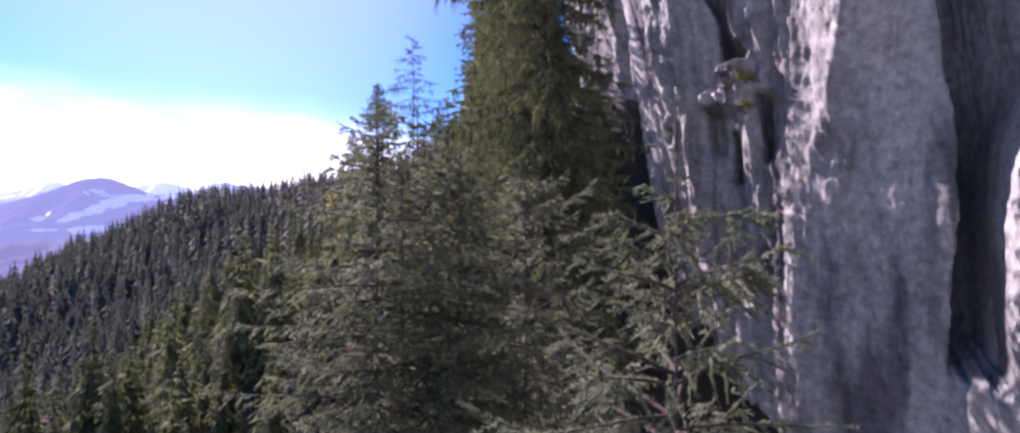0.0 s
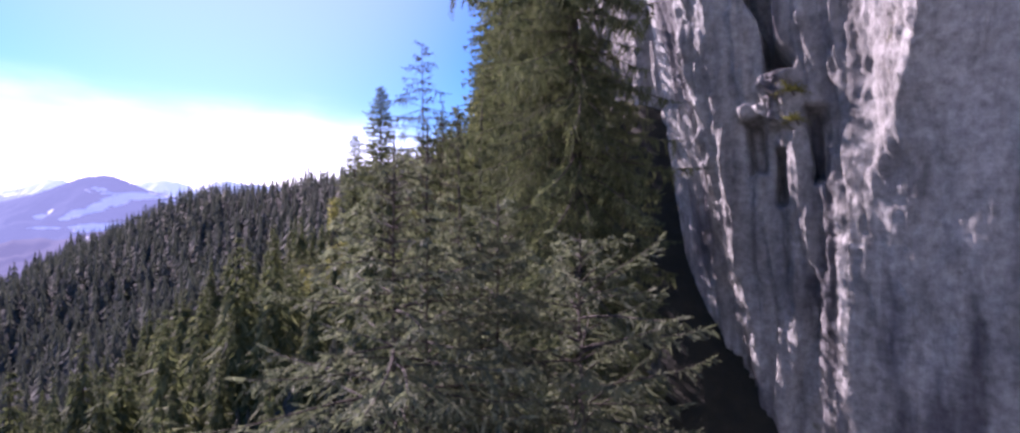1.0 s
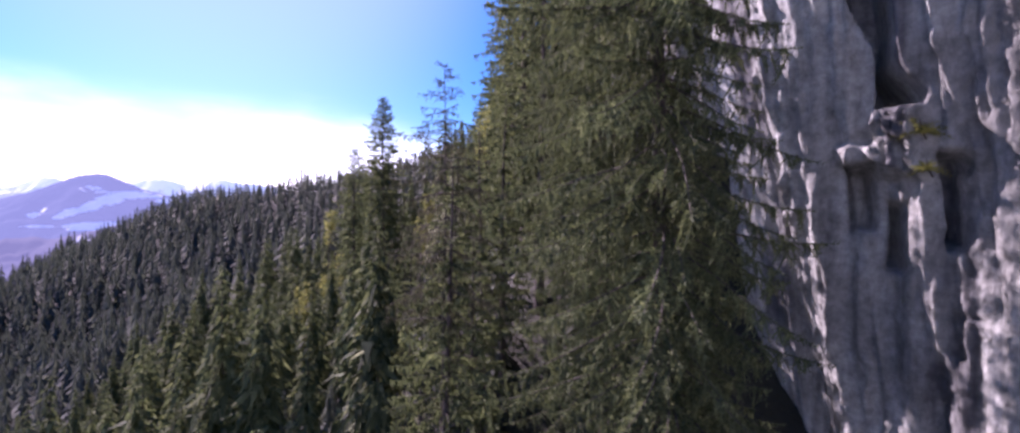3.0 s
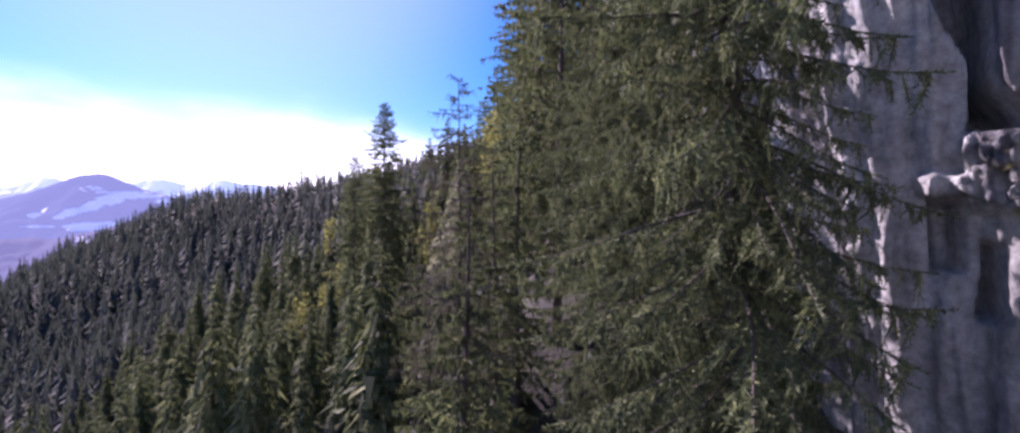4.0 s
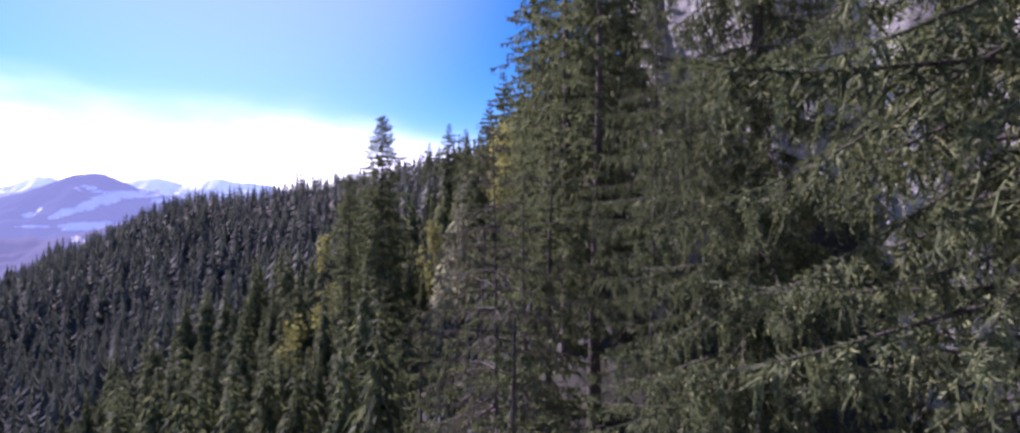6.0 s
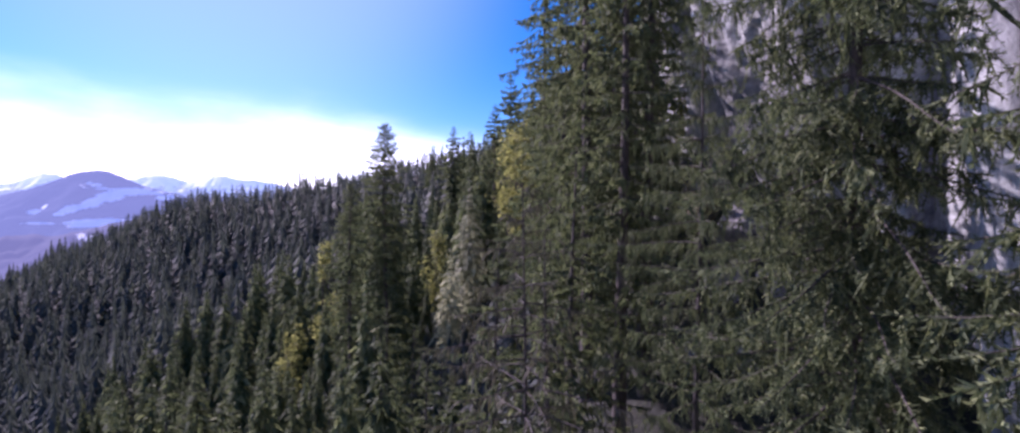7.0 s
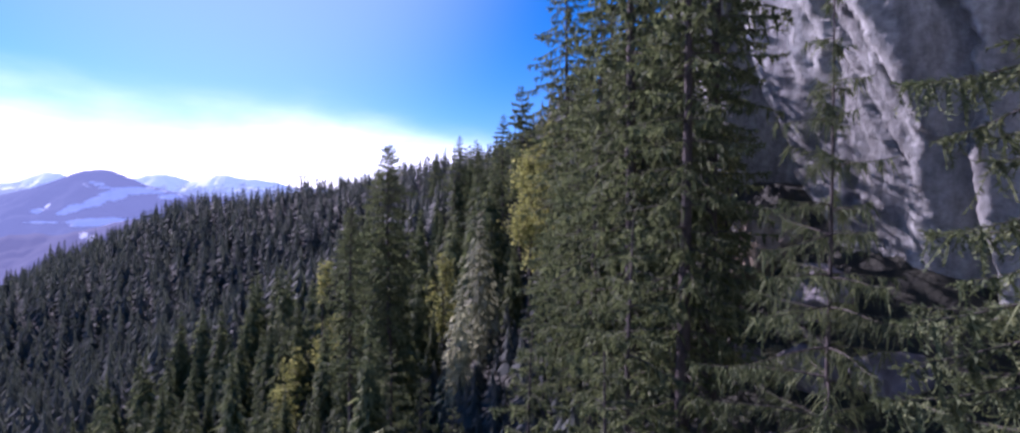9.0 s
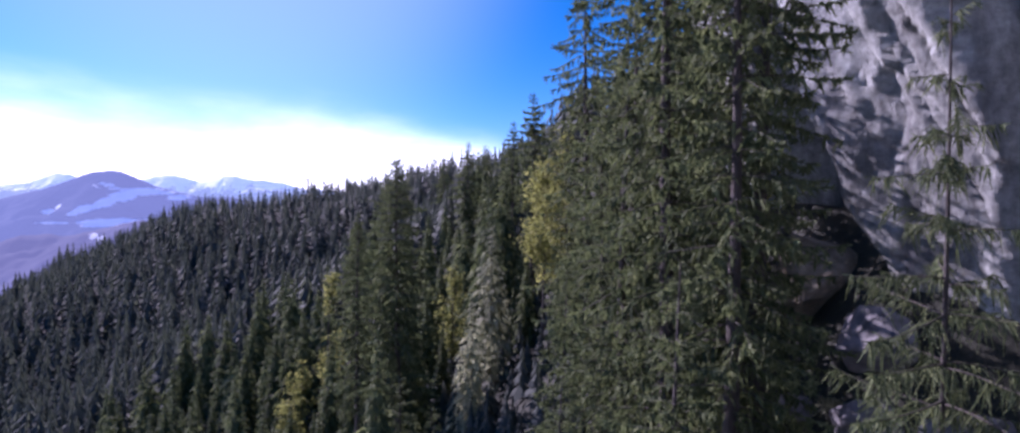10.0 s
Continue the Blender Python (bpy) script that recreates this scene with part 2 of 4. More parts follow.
def ground_z(x, y):
    x, y = np.asarray(x, float), np.asarray(y, float)
    foot = 5 + 27.3 * smoothstep((y - 22) / 26) + 0.12 * np.clip(y - 50, 0, 55) + 0.5 * np.clip(y - 105, 0, 40) - 0.25 * np.clip(-y, 0, 400)
    d = np.clip(9 - x, 0, None)
    near = foot - 0.60 * d - 13.0 * (1 - np.exp(-d / 16))
    near = near + 0.5 * np.clip(x - 22, 0, 900)
    # the shelf on top of the rock wall
    wall = smoothstep((x - 21) / 5) * smoothstep((95 - y) / 20) * smoothstep((y + 75) / 25)
    near = near + wall * np.clip(60 - foot, 0, 80)
    crest = np.interp(x, CREST_X, CREST_Z)
    far = crest - 0.45 * (np.sqrt((y - 350) ** 2 + 900) - 30)
    k = 9.0
    z = np.maximum(near, far) + k * np.log1p(np.exp(-np.abs(near - far) / k))
    z = np.maximum(z, -430 + 20 * fbm(x / 300, y / 300, 0, 3, seed=4))
    r = np.hypot(x, y)
    bumps = smoothstep((r - 30) / 150)
    z = z + bumps * 6 * fbm(x / 60, y / 60, 0, 3, seed=2) + 0.5 * fbm(x / 5, y / 5, 0, 3, seed=3)
    return z


def build_ground():
    n = 200
    u = np.linspace(-1, 1, n)
    w = np.sinh(u * 6.2) / np.sinh(6.2) * 4600
    X, Y = np.meshgrid(w - 10, w + 60)
    Z = ground_z(X, Y)
    v = np.stack([X, Y, Z], -1).reshape(-1, 3)
    i = np.arange(n * n).reshape(n, n)
    f = np.stack([i[:-1, :-1], i[:-1, 1:], i[1:, 1:], i[1:, :-1]], -1).reshape(-1, 4)
    ob = new("ground", tri_mesh("ground", v, f, [soil], smooth=True))
    tagged(ob, "steep forest floor of dark earth and moss on a mountainside", "ground", kind="structure")


build_ground()

# ---- rock wall ----
WALL_PLAN = [(19, -60), (15.5, -30), (15.0, 0), (14.4, 12), (14.0, 17.5), (13.7, 20), (13.2, 22), (12.85, 23.6), (12.35, 25.1), (11.8, 26.3), (11.2, 27.2),
             (10.3, 28.2), (9.3, 29.3), (8.7, 30.6), (8.5, 32), (8.8, 35), (8.8, 38), (8.2, 41), (7.7, 44.6), (7.5, 47.8),
             (7.6, 51), (9.0, 55.5), (8.8, 60), (10, 68), (15, 78), (26, 88), (45, 96)]


def plan_curve(step_near, step_mid, step_far):
    p = np.array(WALL_PLAN, float)
    s = np.concatenate([[0], np.cumsum(np.hypot(*np.diff(p, axis=0).T))])
    ss = [0.0]
    while ss[-1] < s[-1]:
        y = np.interp(ss[-1], s, p[:, 1])
        ss.append(ss[-1] + (step_near if 12 < y < 33 else step_mid if 11 < y < 60 else step_far))
    ss = np.array(ss[:-1])
    # rounded by averaging over about two metres
    acc = 0
    for off in np.linspace(-0.9, 0.9, 7):
        t = np.clip(ss + off, 0, s[-1])
        acc = acc + np.stack([np.interp(t, s, p[:, 0]), np.interp(t, s, p[:, 1])], -1)
    q = acc / 7
    t = np.gradient(q, axis=0)
    t /= np.linalg.norm(t, axis=1)[:, None] + 1e-9
    nrm = np.stack([-t[:, 1], t[:, 0]], -1)
    return ss, q, nrm


def cells(u, v, seed):
    """Random height of the nearest cell, and how near its edge is (0 on the joint)."""
    iu, iv = np.floor(u).astype(np.int64), np.floor(v).astype(np.int64)
    d1, d2, val = np.full(u.shape, 9.0), np.full(u.shape, 9.0), np.zeros(u.shape)

    def rnd(i, j, k):
        h = (i * 374761393 + j * 668265263 + (seed * 7 + k) * 974634721) & 0xFFFFFFFF
        h = ((h ^ (h >> 13)) * 1274126177) & 0xFFFFFFFF
        return ((h ^ (h >> 16)) & 0xFFFF) / 65535.0

    for a in (-1, 0, 1):
        for c in (-1, 0, 1):
            pu, pv = iu + a + rnd(iu + a, iv + c, 1), iv + c + rnd(iu + a, iv + c, 2)
            d = np.hypot(pu - u, pv - v)
            near = d < d1
            d2 = np.where(near, d1, np.minimum(d2, d))
            val = np.where(near, rnd(iu + a, iv + c, 3), val)
            d1 = np.where(near, d, d1)
    return val - 0.5, d2 - d1


def bump_at(y, y0, w, amount, power=2):
    return amount * np.exp(-np.abs((y - y0) / w) ** power)


def between(y, lo, hi, soft=0.12):
    """1 where y lies between two lines, with soft edges."""
    return smoothstep((y - lo) / soft + 0.5) * smoothstep((hi - y) / soft + 0.5)


# lines down the face, far to near: heights, and where each line runs at those heights.
# Facets that rise towards the near line turn to the sun, those that fall turn from it.
FACE_Z = (12, 16, 20, 23, 26, 28, 30, 33, 40)
FACE_LINES = [
    ((29.6, 29.9, 30.6, 30.8, 31.0, 31.4, 31.5, 31.0, 31.0), -0.85),
    ((28.0, 28.4, 28.9, 29.0, 29.1, 29.2, 29.2, 29.0, 29.0), 0.15),
    ((28.3, 27.6, 26.95, 26.95, 27.1, 27.1, 27.0, 27.6, 27.8), -0.10),
    ((27.2, 26.6, 26.2, 26.2, 25.8, 25.7, 26.2, 26.4, 26.4), 0.25),
    ((27.3, 26.4, 25.7, 25.3, 24.7, 24.0, 23.3, 22.6, 22.2), -0.25),
    ((24.4, 24.0, 23.1, 22.4, 20.9, 19.9, 19.9, 20.2, 20.2), 0.75),
    ((20.2, 19.6, 18.7, 18.4, 18.5, 18.6, 18.8, 19.0, 19.1), -1.80),
    ((17.4, 17.1, 16.6, 15.5, 13.3, 12.8, 12.8, 12.8, 12.8), -1.50),
    ((16.9, 16.6, 16.1, 15.0, 12.9, 12.4, 12.4, 12.4, 12.4), -1.30),
]


def face_profile(y, z):
    """How far the facets stand out, row by row of the height."""
    ys = np.array([np.interp(z, FACE_Z, line) for line, _ in FACE_LINES])[::-1]
    stand = np.array([d for _, d in FACE_LINES])[::-1]
    out = np.zeros(y.shape)
    for k in range(len(z)):
        knots = np.concatenate([[-60, 8], ys[:, k], [34, 100]])
        out[:, k] = np.interp(y[:, k], knots, np.concatenate([[0, -3.2], stand, [-0.2, 0]]))
    return out


def build_wall():
    s, q, nrm = plan_curve(0.09, 0.16, 0.9)
    zs = np.concatenate([np.arange(-8, 10, 1.2), np.arange(10, 45, 0.13), np.arange(45, 66, 0.8)])
    S, Z = np.meshgrid(s, zs, indexing="ij")
    Y0 = q[:, 1][:, None] + 0 * Z
    X0 = q[:, 0][:, None] + 0 * Z
    # ribs and flutes run down the face
    warp = 0.7 * fbm(S / 5, Z / 8, 0, 3, seed=11)
    ribs = fbm((S + warp) / 1.7, Z / 11, 3.3, 4, 0.55, seed=12)
    fine = 1 - np.abs(fbm((S + 0.6 * warp) / 0.75, Z / 4.5, 1.7, 4, 0.62, seed=13))
    big = fbm(S / 8, Z / 13, 7.7, 2, seed=14)
    rough = fbm(S / 0.42, Z / 1.0, 2.2, 4, 0.72, seed=15)
    wob = 0.35 * fbm(S / 1.5, Z / 1.5, 4.0, 3, seed=17)
    blk, joint = cells((S + warp) / 1.4 + wob, Z / 5.5 + wob, 3)
    blk2, joint2 = cells((S + 0.7 * warp) / 0.45 + wob, Z / 2.2 + wob, 5)
    far = smoothstep((Y0 - 34) / 4)
    chip = fbm((S + 0.3 * Z) / 0.42, Z / 0.9, 6.1, 4, 0.7, seed=31)
    flake = fbm((S + 0.5 * warp) / 0.22, Z / 1.6, 8.3, 3, 0.65, seed=32)
    grit = np.random.default_rng(5).normal(size=S.shape)
    yw = Y0 + 0.16 * fbm(Z / 2.2, S / 9, 0.5, 4, 0.6, seed=18)
    # near face: facets with broken edges, rougher where the pillar is weathered
    lit = between(yw, np.interp(Z, FACE_Z, FACE_LINES[5][0]), np.interp(Z, FACE_Z, FACE_LINES[4][0]), 0.8)
    ribbon = between(yw, np.interp(Z, FACE_Z, FACE_LINES[1][0]), np.interp(Z, FACE_Z, FACE_LINES[0][0]), 0.5)
    worn = np.clip(0.35 + lit + 0.8 * ribbon, 0, 1.1)
    out = face_profile(yw, zs) * (1 - far)
    out = out + (1 - far) * (0.20 * ribs + 0.15 * big + (0.3 + worn) * (0.11 * (fine - 0.6) + 0.075 * chip + 0.04 * flake + 0.11 * blk + 0.05 * blk2 + 0.009 * grit))
    out = out - (1 - far) * worn * (0.09 * np.exp(-(joint / 0.06) ** 2) + 0.04 * np.exp(-(joint2 / 0.08) ** 2))
    # sharp flutes in the recessed panels
    flute = 1 - np.abs(fbm((S + 0.5 * warp) / 1.05, Z / 13, 5.5, 3, 0.5, seed=26))
    out = out + 0.70 * (flute - 0.65) * smoothstep((Y0 - 22.5) / 1.2) * smoothstep((33 - Y0) / 2)
    # thin broken ribs that catch the light beside the slots and in the panels
    for z0, z1, ya, yb, amp, seed in ((18.3, 26.0, 28.75, 28.6, 0.50, 41), (14.5, 22.0, 27.7, 27.9, 0.35, 42), (26.5, 36.0, 28.1, 28.3, 0.35, 43),
                                      (26.0, 36.0, 25.1, 25.3, 0.45, 44), (25.5, 36.0, 24.4, 24.3, 0.40, 45), (18.0, 25.0, 26.0, 25.7, 0.35, 46),
                                      (28.0, 40.0, 29.9, 29.8, 0.40, 47), (15.0, 27.0, 29.7, 30.0, 0.35, 48)):
        line = ya + (yb - ya) * (Z - z0) / (z1 - z0) + 0.22 * fbm(Z / 2.0, seed, 0, 4, 0.6, seed=seed)
        out = out + bump_at(Y0, line, 0.15, amp) * between(Z, z0, z1, 1.5) * np.clip(0.75 + 0.6 * fbm(Z / 1.3, 0.5, seed, 3, seed=seed), 0, 1.2)
    # the square hole and its chimney, the broken block under it and the three slots
    hole = between(Y0 + 0.06 * rough, np.interp(Z, (27.7, 28.6, 29.4, 31.2, 36), (25.65, 25.9, 26.5, 26.4, 26.3)),
                   np.interp(Z, (27.7, 29.9, 31.6, 36), (27.1, 26.95, 27.5, 28.0)), 0.16) * smoothstep((Z + 0.10 * rough - 27.75) / 0.18)
    deep = 4.5 * hole * smoothstep((37 - Z) / 2)
    ledge = between(Y0, 25.6, 27.15, 0.3) * between(Z, 25.3, 27.75, 0.5) + 0.7 * between(Y0, 27.0, 28.25, 0.25) * between(Z, 25.75, 26.5, 0.3)
    rubble, crease = cells(S / 0.42 + wob, Z / 0.5 + wob, 12)
    out = out + np.clip(ledge, 0, 1) * (0.75 + 0.6 * rubble + 0.35 * rough - 0.25 * np.exp(-(crease / 0.12) ** 2))
    for lo, hi, z0, z1 in ((27.42, 28.02, 23.3, 25.7), (26.5, 27.05, 21.8, 24.3), (24.95, 25.45, 22.8, 26.0)):
        slot = between(Y0, lo + 0.08 * rough, hi + 0.12 * np.clip(23.5 - Z, 0, 2), 0.14) * between(Z + 0.15 * rough, z0, z1, 0.3)
        deep = deep + 1.6 * slot
    # far face: broad smooth slabs that lean along the overhang, split by a few deep joints
    slab, gapj = cells((S - 0.35 * Z) / 2.1 + 0.10 * wob, Z / 16 + 0.10 * wob, 8)
    slab2, gapj2 = cells((S - 0.35 * Z) / 0.8 + 0.12 * wob, Z / 5 + 0.2 * wob, 9)
    plate, gapp = cells((S - 0.2 * Z) / 0.5 + 0.2 * wob, Z / 1.3 + 0.3 * wob, 10)
    slabs = 1.0 * slab + 0.30 * slab2 - 0.40 * np.exp(-(gapj / 0.07) ** 2) - 0.12 * np.exp(-(gapj2 / 0.08) ** 2) + 0.22 * plate - 0.08 * np.exp(-(gapp / 0.07) ** 2)
    out = out + far * (0.6 * slabs + 0.10 * ribs + 0.06 * (fine - 0.6) + 0.05 * chip + 0.03 * flake + 0.3 * big + 0.008 * grit - 0.5)
    fissure = np.interp(Z, (30, 34, 38, 42), (42.3, 42.6, 42.8, 43.5)) + 0.12 * fbm(Z / 1.6, 1.0, 0, 3, seed=27)
    out = out - 1.5 * between(Y0, fissure - 0.22, fissure + 0.25, 0.25) * far + bump_at(Y0 - fissure, -0.75, 0.5, 0.5) * far
    out = out + far * np.interp(Y0, (34, 36, 39.5, 42.6, 43.4, 44.5, 48, 52), (0, -1.2, -3.3, -1.9, -0.5, -0.2, 0.3, 0.3))
    # the overhang: its lip climbs to the far side, with a cave behind it
    lip = np.interp(Z, (26, 30.6, 33.4, 37.1, 39.7, 42.8, 48), (45.8, 47.5, 48.9, 50.0, 50.9, 51.5, 52.2)) + 0.25 * fbm(Z / 2, 2.0, 0, 3, seed=19)
    out = out + bump_at(Y0 - lip, -1.2, 1.2, 0.7) * smoothstep((47 - Z) / 3)
    out = out - 3.0 * smoothstep((Y0 - lip) / 0.8) * smoothstep((59 - Y0) / 3) * smoothstep((47 - Z) / 2)
    lean = (0.14 + 0.06 * smoothstep((Y0 - 24.8) / 2)) * (Z - 25)
    lean = lean * smoothstep((40 - Y0) / 8) + smoothstep((Y0 - 40) / 6) * 0.22 * (Z - 33)
    lean = np.clip(lean, -5, 4.5)
    out = out + lean
    # hollows are pushed back along the line of sight, deep enough to look dark
    cleft = between(yw, np.interp(Z, FACE_Z, FACE_LINES[7][0]), np.interp(Z, FACE_Z, FACE_LINES[6][0]) - 0.1, 0.3)
    deep = deep + 6.5 * cleft * smoothstep((Z + 0.5 * rough - 13.5) / 2)
    v = np.stack([X0 + nrm[:, 0][:, None] * out + 0.5 * deep, Y0 + nrm[:, 1][:, None] * out * 0.8 + 0.87 * deep, Z], -1)
    # the top turns back over the shelf
    top = v[:, -1:, :] + np.array([30.0, 0, 1.0])
    v = np.concatenate([v, top], 1)
    n, k = v.shape[:2]
    i = np.arange(n * k).reshape(n, k)
    f = np.stack([i[:-1, :-1], i[:-1, 1:], i[1:, 1:], i[1:, :-1]], -1).reshape(-1, 4)
    ob = new("cliff", tri_mesh("cliff", v.reshape(-1, 3), f, [rock]))
    tagged(ob, "tall fluted grey limestone cliff leaning over the forest", "cliff", kind="structure")


build_wall()

# ---- trees ----
def tube(points, radii, sides=6):
    """Corners and quads of a tapering tube."""
    points = np.asarray(points, float)
    t = np.gradient(points, axis=0)
    t /= np.linalg.norm(t, axis=1)[:, None] + 1e-9
    ref = np.where(np.abs(t[:, 2:3]) > 0.9, np.array([[1.0, 0, 0]]), np.array([[0, 0, 1.0]]))
    a = np.cross(t, ref)
    a /= np.linalg.norm(a, axis=1)[:, None] + 1e-9
    b = np.cross(t, a)
    ang = np.arange(sides) / sides * 2 * np.pi
    ring = a[:, None, :] * np.cos(ang)[None, :, None] + b[:, None, :] * np.sin(ang)[None, :, None]
    v = points[:, None, :] + ring * np.asarray(radii)[:, None, None]
    n = len(points)
    i = np.arange(n * sides).reshape(n, sides)
    j = np.roll(i, -1, axis=1)
    f = np.stack([i[:-1], j[:-1], j[1:], i[1:]], -1).reshape(-1, 4)
    return v.reshape(-1, 3), f


def needles(p, d, length, step, size, width, rng, sag=0.3, flat=0.0, grow=None):
    """Blades along twigs from p in direction d: three corners each."""
    count = np.maximum(2, np.ceil(length / step).astype(int))
    k = np.repeat(np.arange(len(p)), count)
    first = np.repeat(np.cumsum(count) - count, count)
    s = (np.arange(len(k)) - first + rng.random(len(k))) / count[k]
    run = s * length[k]
    pos = p[k] + d[k] * run[:, None]
    pos[:, 2] -= sag * run * run / np.maximum(length[k], 0.05)
    r = rng.normal(size=(len(k), 3))
    r[:, 2] *= 1 - flat
    r -= d[k] * np.sum(r * d[k], 1)[:, None]
    r /= np.linalg.norm(r, axis=1)[:, None] + 1e-9
    dirn = 0.6 * d[k] + 0.8 * r
    sz = size * (0.6 + 0.8 * rng.random(len(k))) * (1 - 0.35 * s)
    wd = np.full(len(k), width * 0.5)
    if grow is not None:
        sz, wd = sz * grow[k], wd * grow[k]
    a = pos - d[k] * wd[:, None]
    b = pos + d[k] * wd[:, None]
    c = pos + dirn * sz[:, None]
    return np.stack([a, b, c], 1).reshape(-1, 3)


def strands(p, d, length, width, rng, sag=0.3, crossed=True):
    """Furry twigs: two crossed, tapering blades of two lengths each. Three corners a face."""
    n = len(p)
    down = np.array([0, 0, -1.0])
    mid = p + d * (0.5 * length)[:, None] + down * (0.25 * sag * length)[:, None]
    end = p + d * length[:, None] + down * (sag * length)[:, None]
    a = rng.normal(size=(n, 3))
    a -= d * np.sum(a * d, 1)[:, None]
    a /= np.linalg.norm(a, axis=1)[:, None] + 1e-9
    b = np.cross(d, a)
    w = (width * rng.uniform(0.75, 1.25, n))[:, None] * 0.5
    faces = []
    for side in ((a, b) if crossed else (a,)):
        l0, r0, l1, r1 = p - side * w * 0.7, p + side * w * 0.7, mid - side * w, mid + side * w
        l2, r2 = end - side * w * 0.12, end + side * w * 0.12
        faces += [np.stack(t, 1) for t in ((l0, r0, r1), (l0, r1, l1), (l1, r1, r2), (l1, r2, l2))]
    return np.concatenate(faces).reshape(-1, 3)


def bough_arrays(length, rng, hang, step, size, thick, gap, sub, up=0.15):
    """A spruce bough along +x: limb tube, and its needle-clad twigs."""
    n = 7
    s = np.linspace(0, 1, n)
    droop = 0.10 + 0.08 * rng.random()
    zc = length * (up * s - (droop + up * 0.9) * s ** 2 + 0.16 * s ** 4)
    yc = length * 0.07 * np.sin(s * 3 + rng.random() * 6) * s
    line = np.stack([length * s, yc, zc], -1)
    rad = (0.008 + 0.008 * length) * (1 - 0.88 * s)
    lv, lf = tube(line, rad, 4)
    parts = []

    def along(u):
        return np.stack([np.interp(u, s, line[:, i]) for i in range(3)], -1)

    def clad(p, d, l, sag, dense=1.0):
        parts.append(strands(p, d, l, thick, rng, sag, False))
        parts.append(needles(p, d, l, step / dense, size, size * 0.42, rng, sag, 0.0))

    m = max(7, int(length / gap))
    u = np.sort(rng.random(m)) ** 0.85 * 0.95 + 0.05
    base = along(u)
    side = np.where(np.arange(m) % 2 == 0, 1.0, -1.0)
    reach = ((0.34 - 0.10 * min(hang, 1.0)) * length * (1 - u) ** 0.8 * np.minimum(1, u * 4 + 0.25) + 0.12) * (0.55 + 0.7 * rng.random(m))
    ang = radians(48) + 0.28 * rng.normal(size=m)
    d = np.stack([np.cos(ang), side * np.sin(ang), -0.10 - 0.3 * rng.random(m)], -1)
    d /= np.linalg.norm(d, axis=1)[:, None]
    clad(base, d, reach, 0.30 + 0.35 * min(hang, 1.0))
    # side shoots of the twigs
    if sub:
        q = np.maximum(1, (reach / sub).astype(int))
        k = np.repeat(np.arange(m), q)
        w = 0.15 + 0.8 * rng.random(len(k))
        p3 = base[k] + d[k] * (reach[k] * w)[:, None]
        p3[:, 2] -= 0.25 * reach[k] * w * w
        e = np.cross(d[k], np.array([0, 0, 1.0])) * np.where(rng.random(len(k)) < 0.5, 1, -1)[:, None]
        d3 = 0.75 * d[k] + 0.65 * e + np.array([0, 0, -0.12]) + 0.12 * rng.normal(size=(len(k), 3))
        d3 /= np.linalg.norm(d3, axis=1)[:, None]
        l3 = (0.4 * reach[k] * (1 - w) + 0.06) * (0.6 + 0.7 * rng.random(len(k)))
        clad(p3, d3, l3, 0.15)
    # twigs that hang from the limb and from its side twigs
    mh = int(m * (0.2 + 1.3 * hang))
    knots = rng.random(int(2.4 * length) + 3)
    b2 = along(np.clip(knots[rng.integers(0, len(knots), mh)] * 0.92 + 0.06 + 0.04 * rng.normal(size=mh), 0.03, 1.0))
    pick = rng.integers(0, m, mh)
    w = rng.random(mh) * (rng.random(mh) < 0.45)
    b2 = b2 * (w == 0)[:, None] + (base[pick] + d[pick] * (reach[pick] * w)[:, None]) * (w > 0)[:, None]
    d2 = np.stack([0.30 * rng.normal(size=mh) + 0.12, 0.30 * rng.normal(size=mh), -np.ones(mh)], -1)
    d2 /= np.linalg.norm(d2, axis=1)[:, None]
    swell = 0.40 + 0.95 * np.abs(np.sin(b2[:, 0] * 3.1 / (0.35 + 0.25 * length) + rng.random() * 6))
    l2 = (0.10 + (0.10 + 0.40 * hang) * rng.random(mh) ** 1.2) * swell * min(1.0, 0.45 + 0.3 * length)
    clad(b2, d2, l2, 0.0)
    # needles on the limb itself
    tipn = 9
    pb = along(np.linspace(0.12, 0.96, tipn))
    db = np.gradient(pb, axis=0)
    db /= np.linalg.norm(db, axis=1)[:, None]
    clad(pb, db, np.full(tipn, 0.115 * length), 0.0, 1.6)
    return lv, lf, np.concatenate(parts)


def bough_mesh(name, length, seed, hang, foliage_mat, step, size, width, gap, sub):
    rng = np.random.default_rng(seed)
    lv, lf, nv = bough_arrays(length, rng, hang, step, size, width, gap, sub)
    tri = np.concatenate([lf[:, [0, 1, 2]], lf[:, [0, 2, 3]], np.arange(len(nv)).reshape(-1, 3) + len(lv)])
    idx = np.concatenate([np.zeros(len(lf) * 2), np.ones(len(nv) // 3)])
    return tri_mesh(name, np.concatenate([lv, nv]), tri, [bark, foliage_mat], idx)


BOUGH_LENGTHS = (0.35, 0.7, 1.2, 1.9, 2.8, 3.7)


@functools.lru_cache(maxsize=None)
def bough_set(style):
    mat, hang, step, size, width, gap, sub = STYLES[style]
    return [[bough_mesh("bough", L, 100 + 7 * i + 31 * j, hang, mat, step, size, width, gap, sub) for j in range(2)]
            for i, L in enumerate(BOUGH_LENGTHS)]


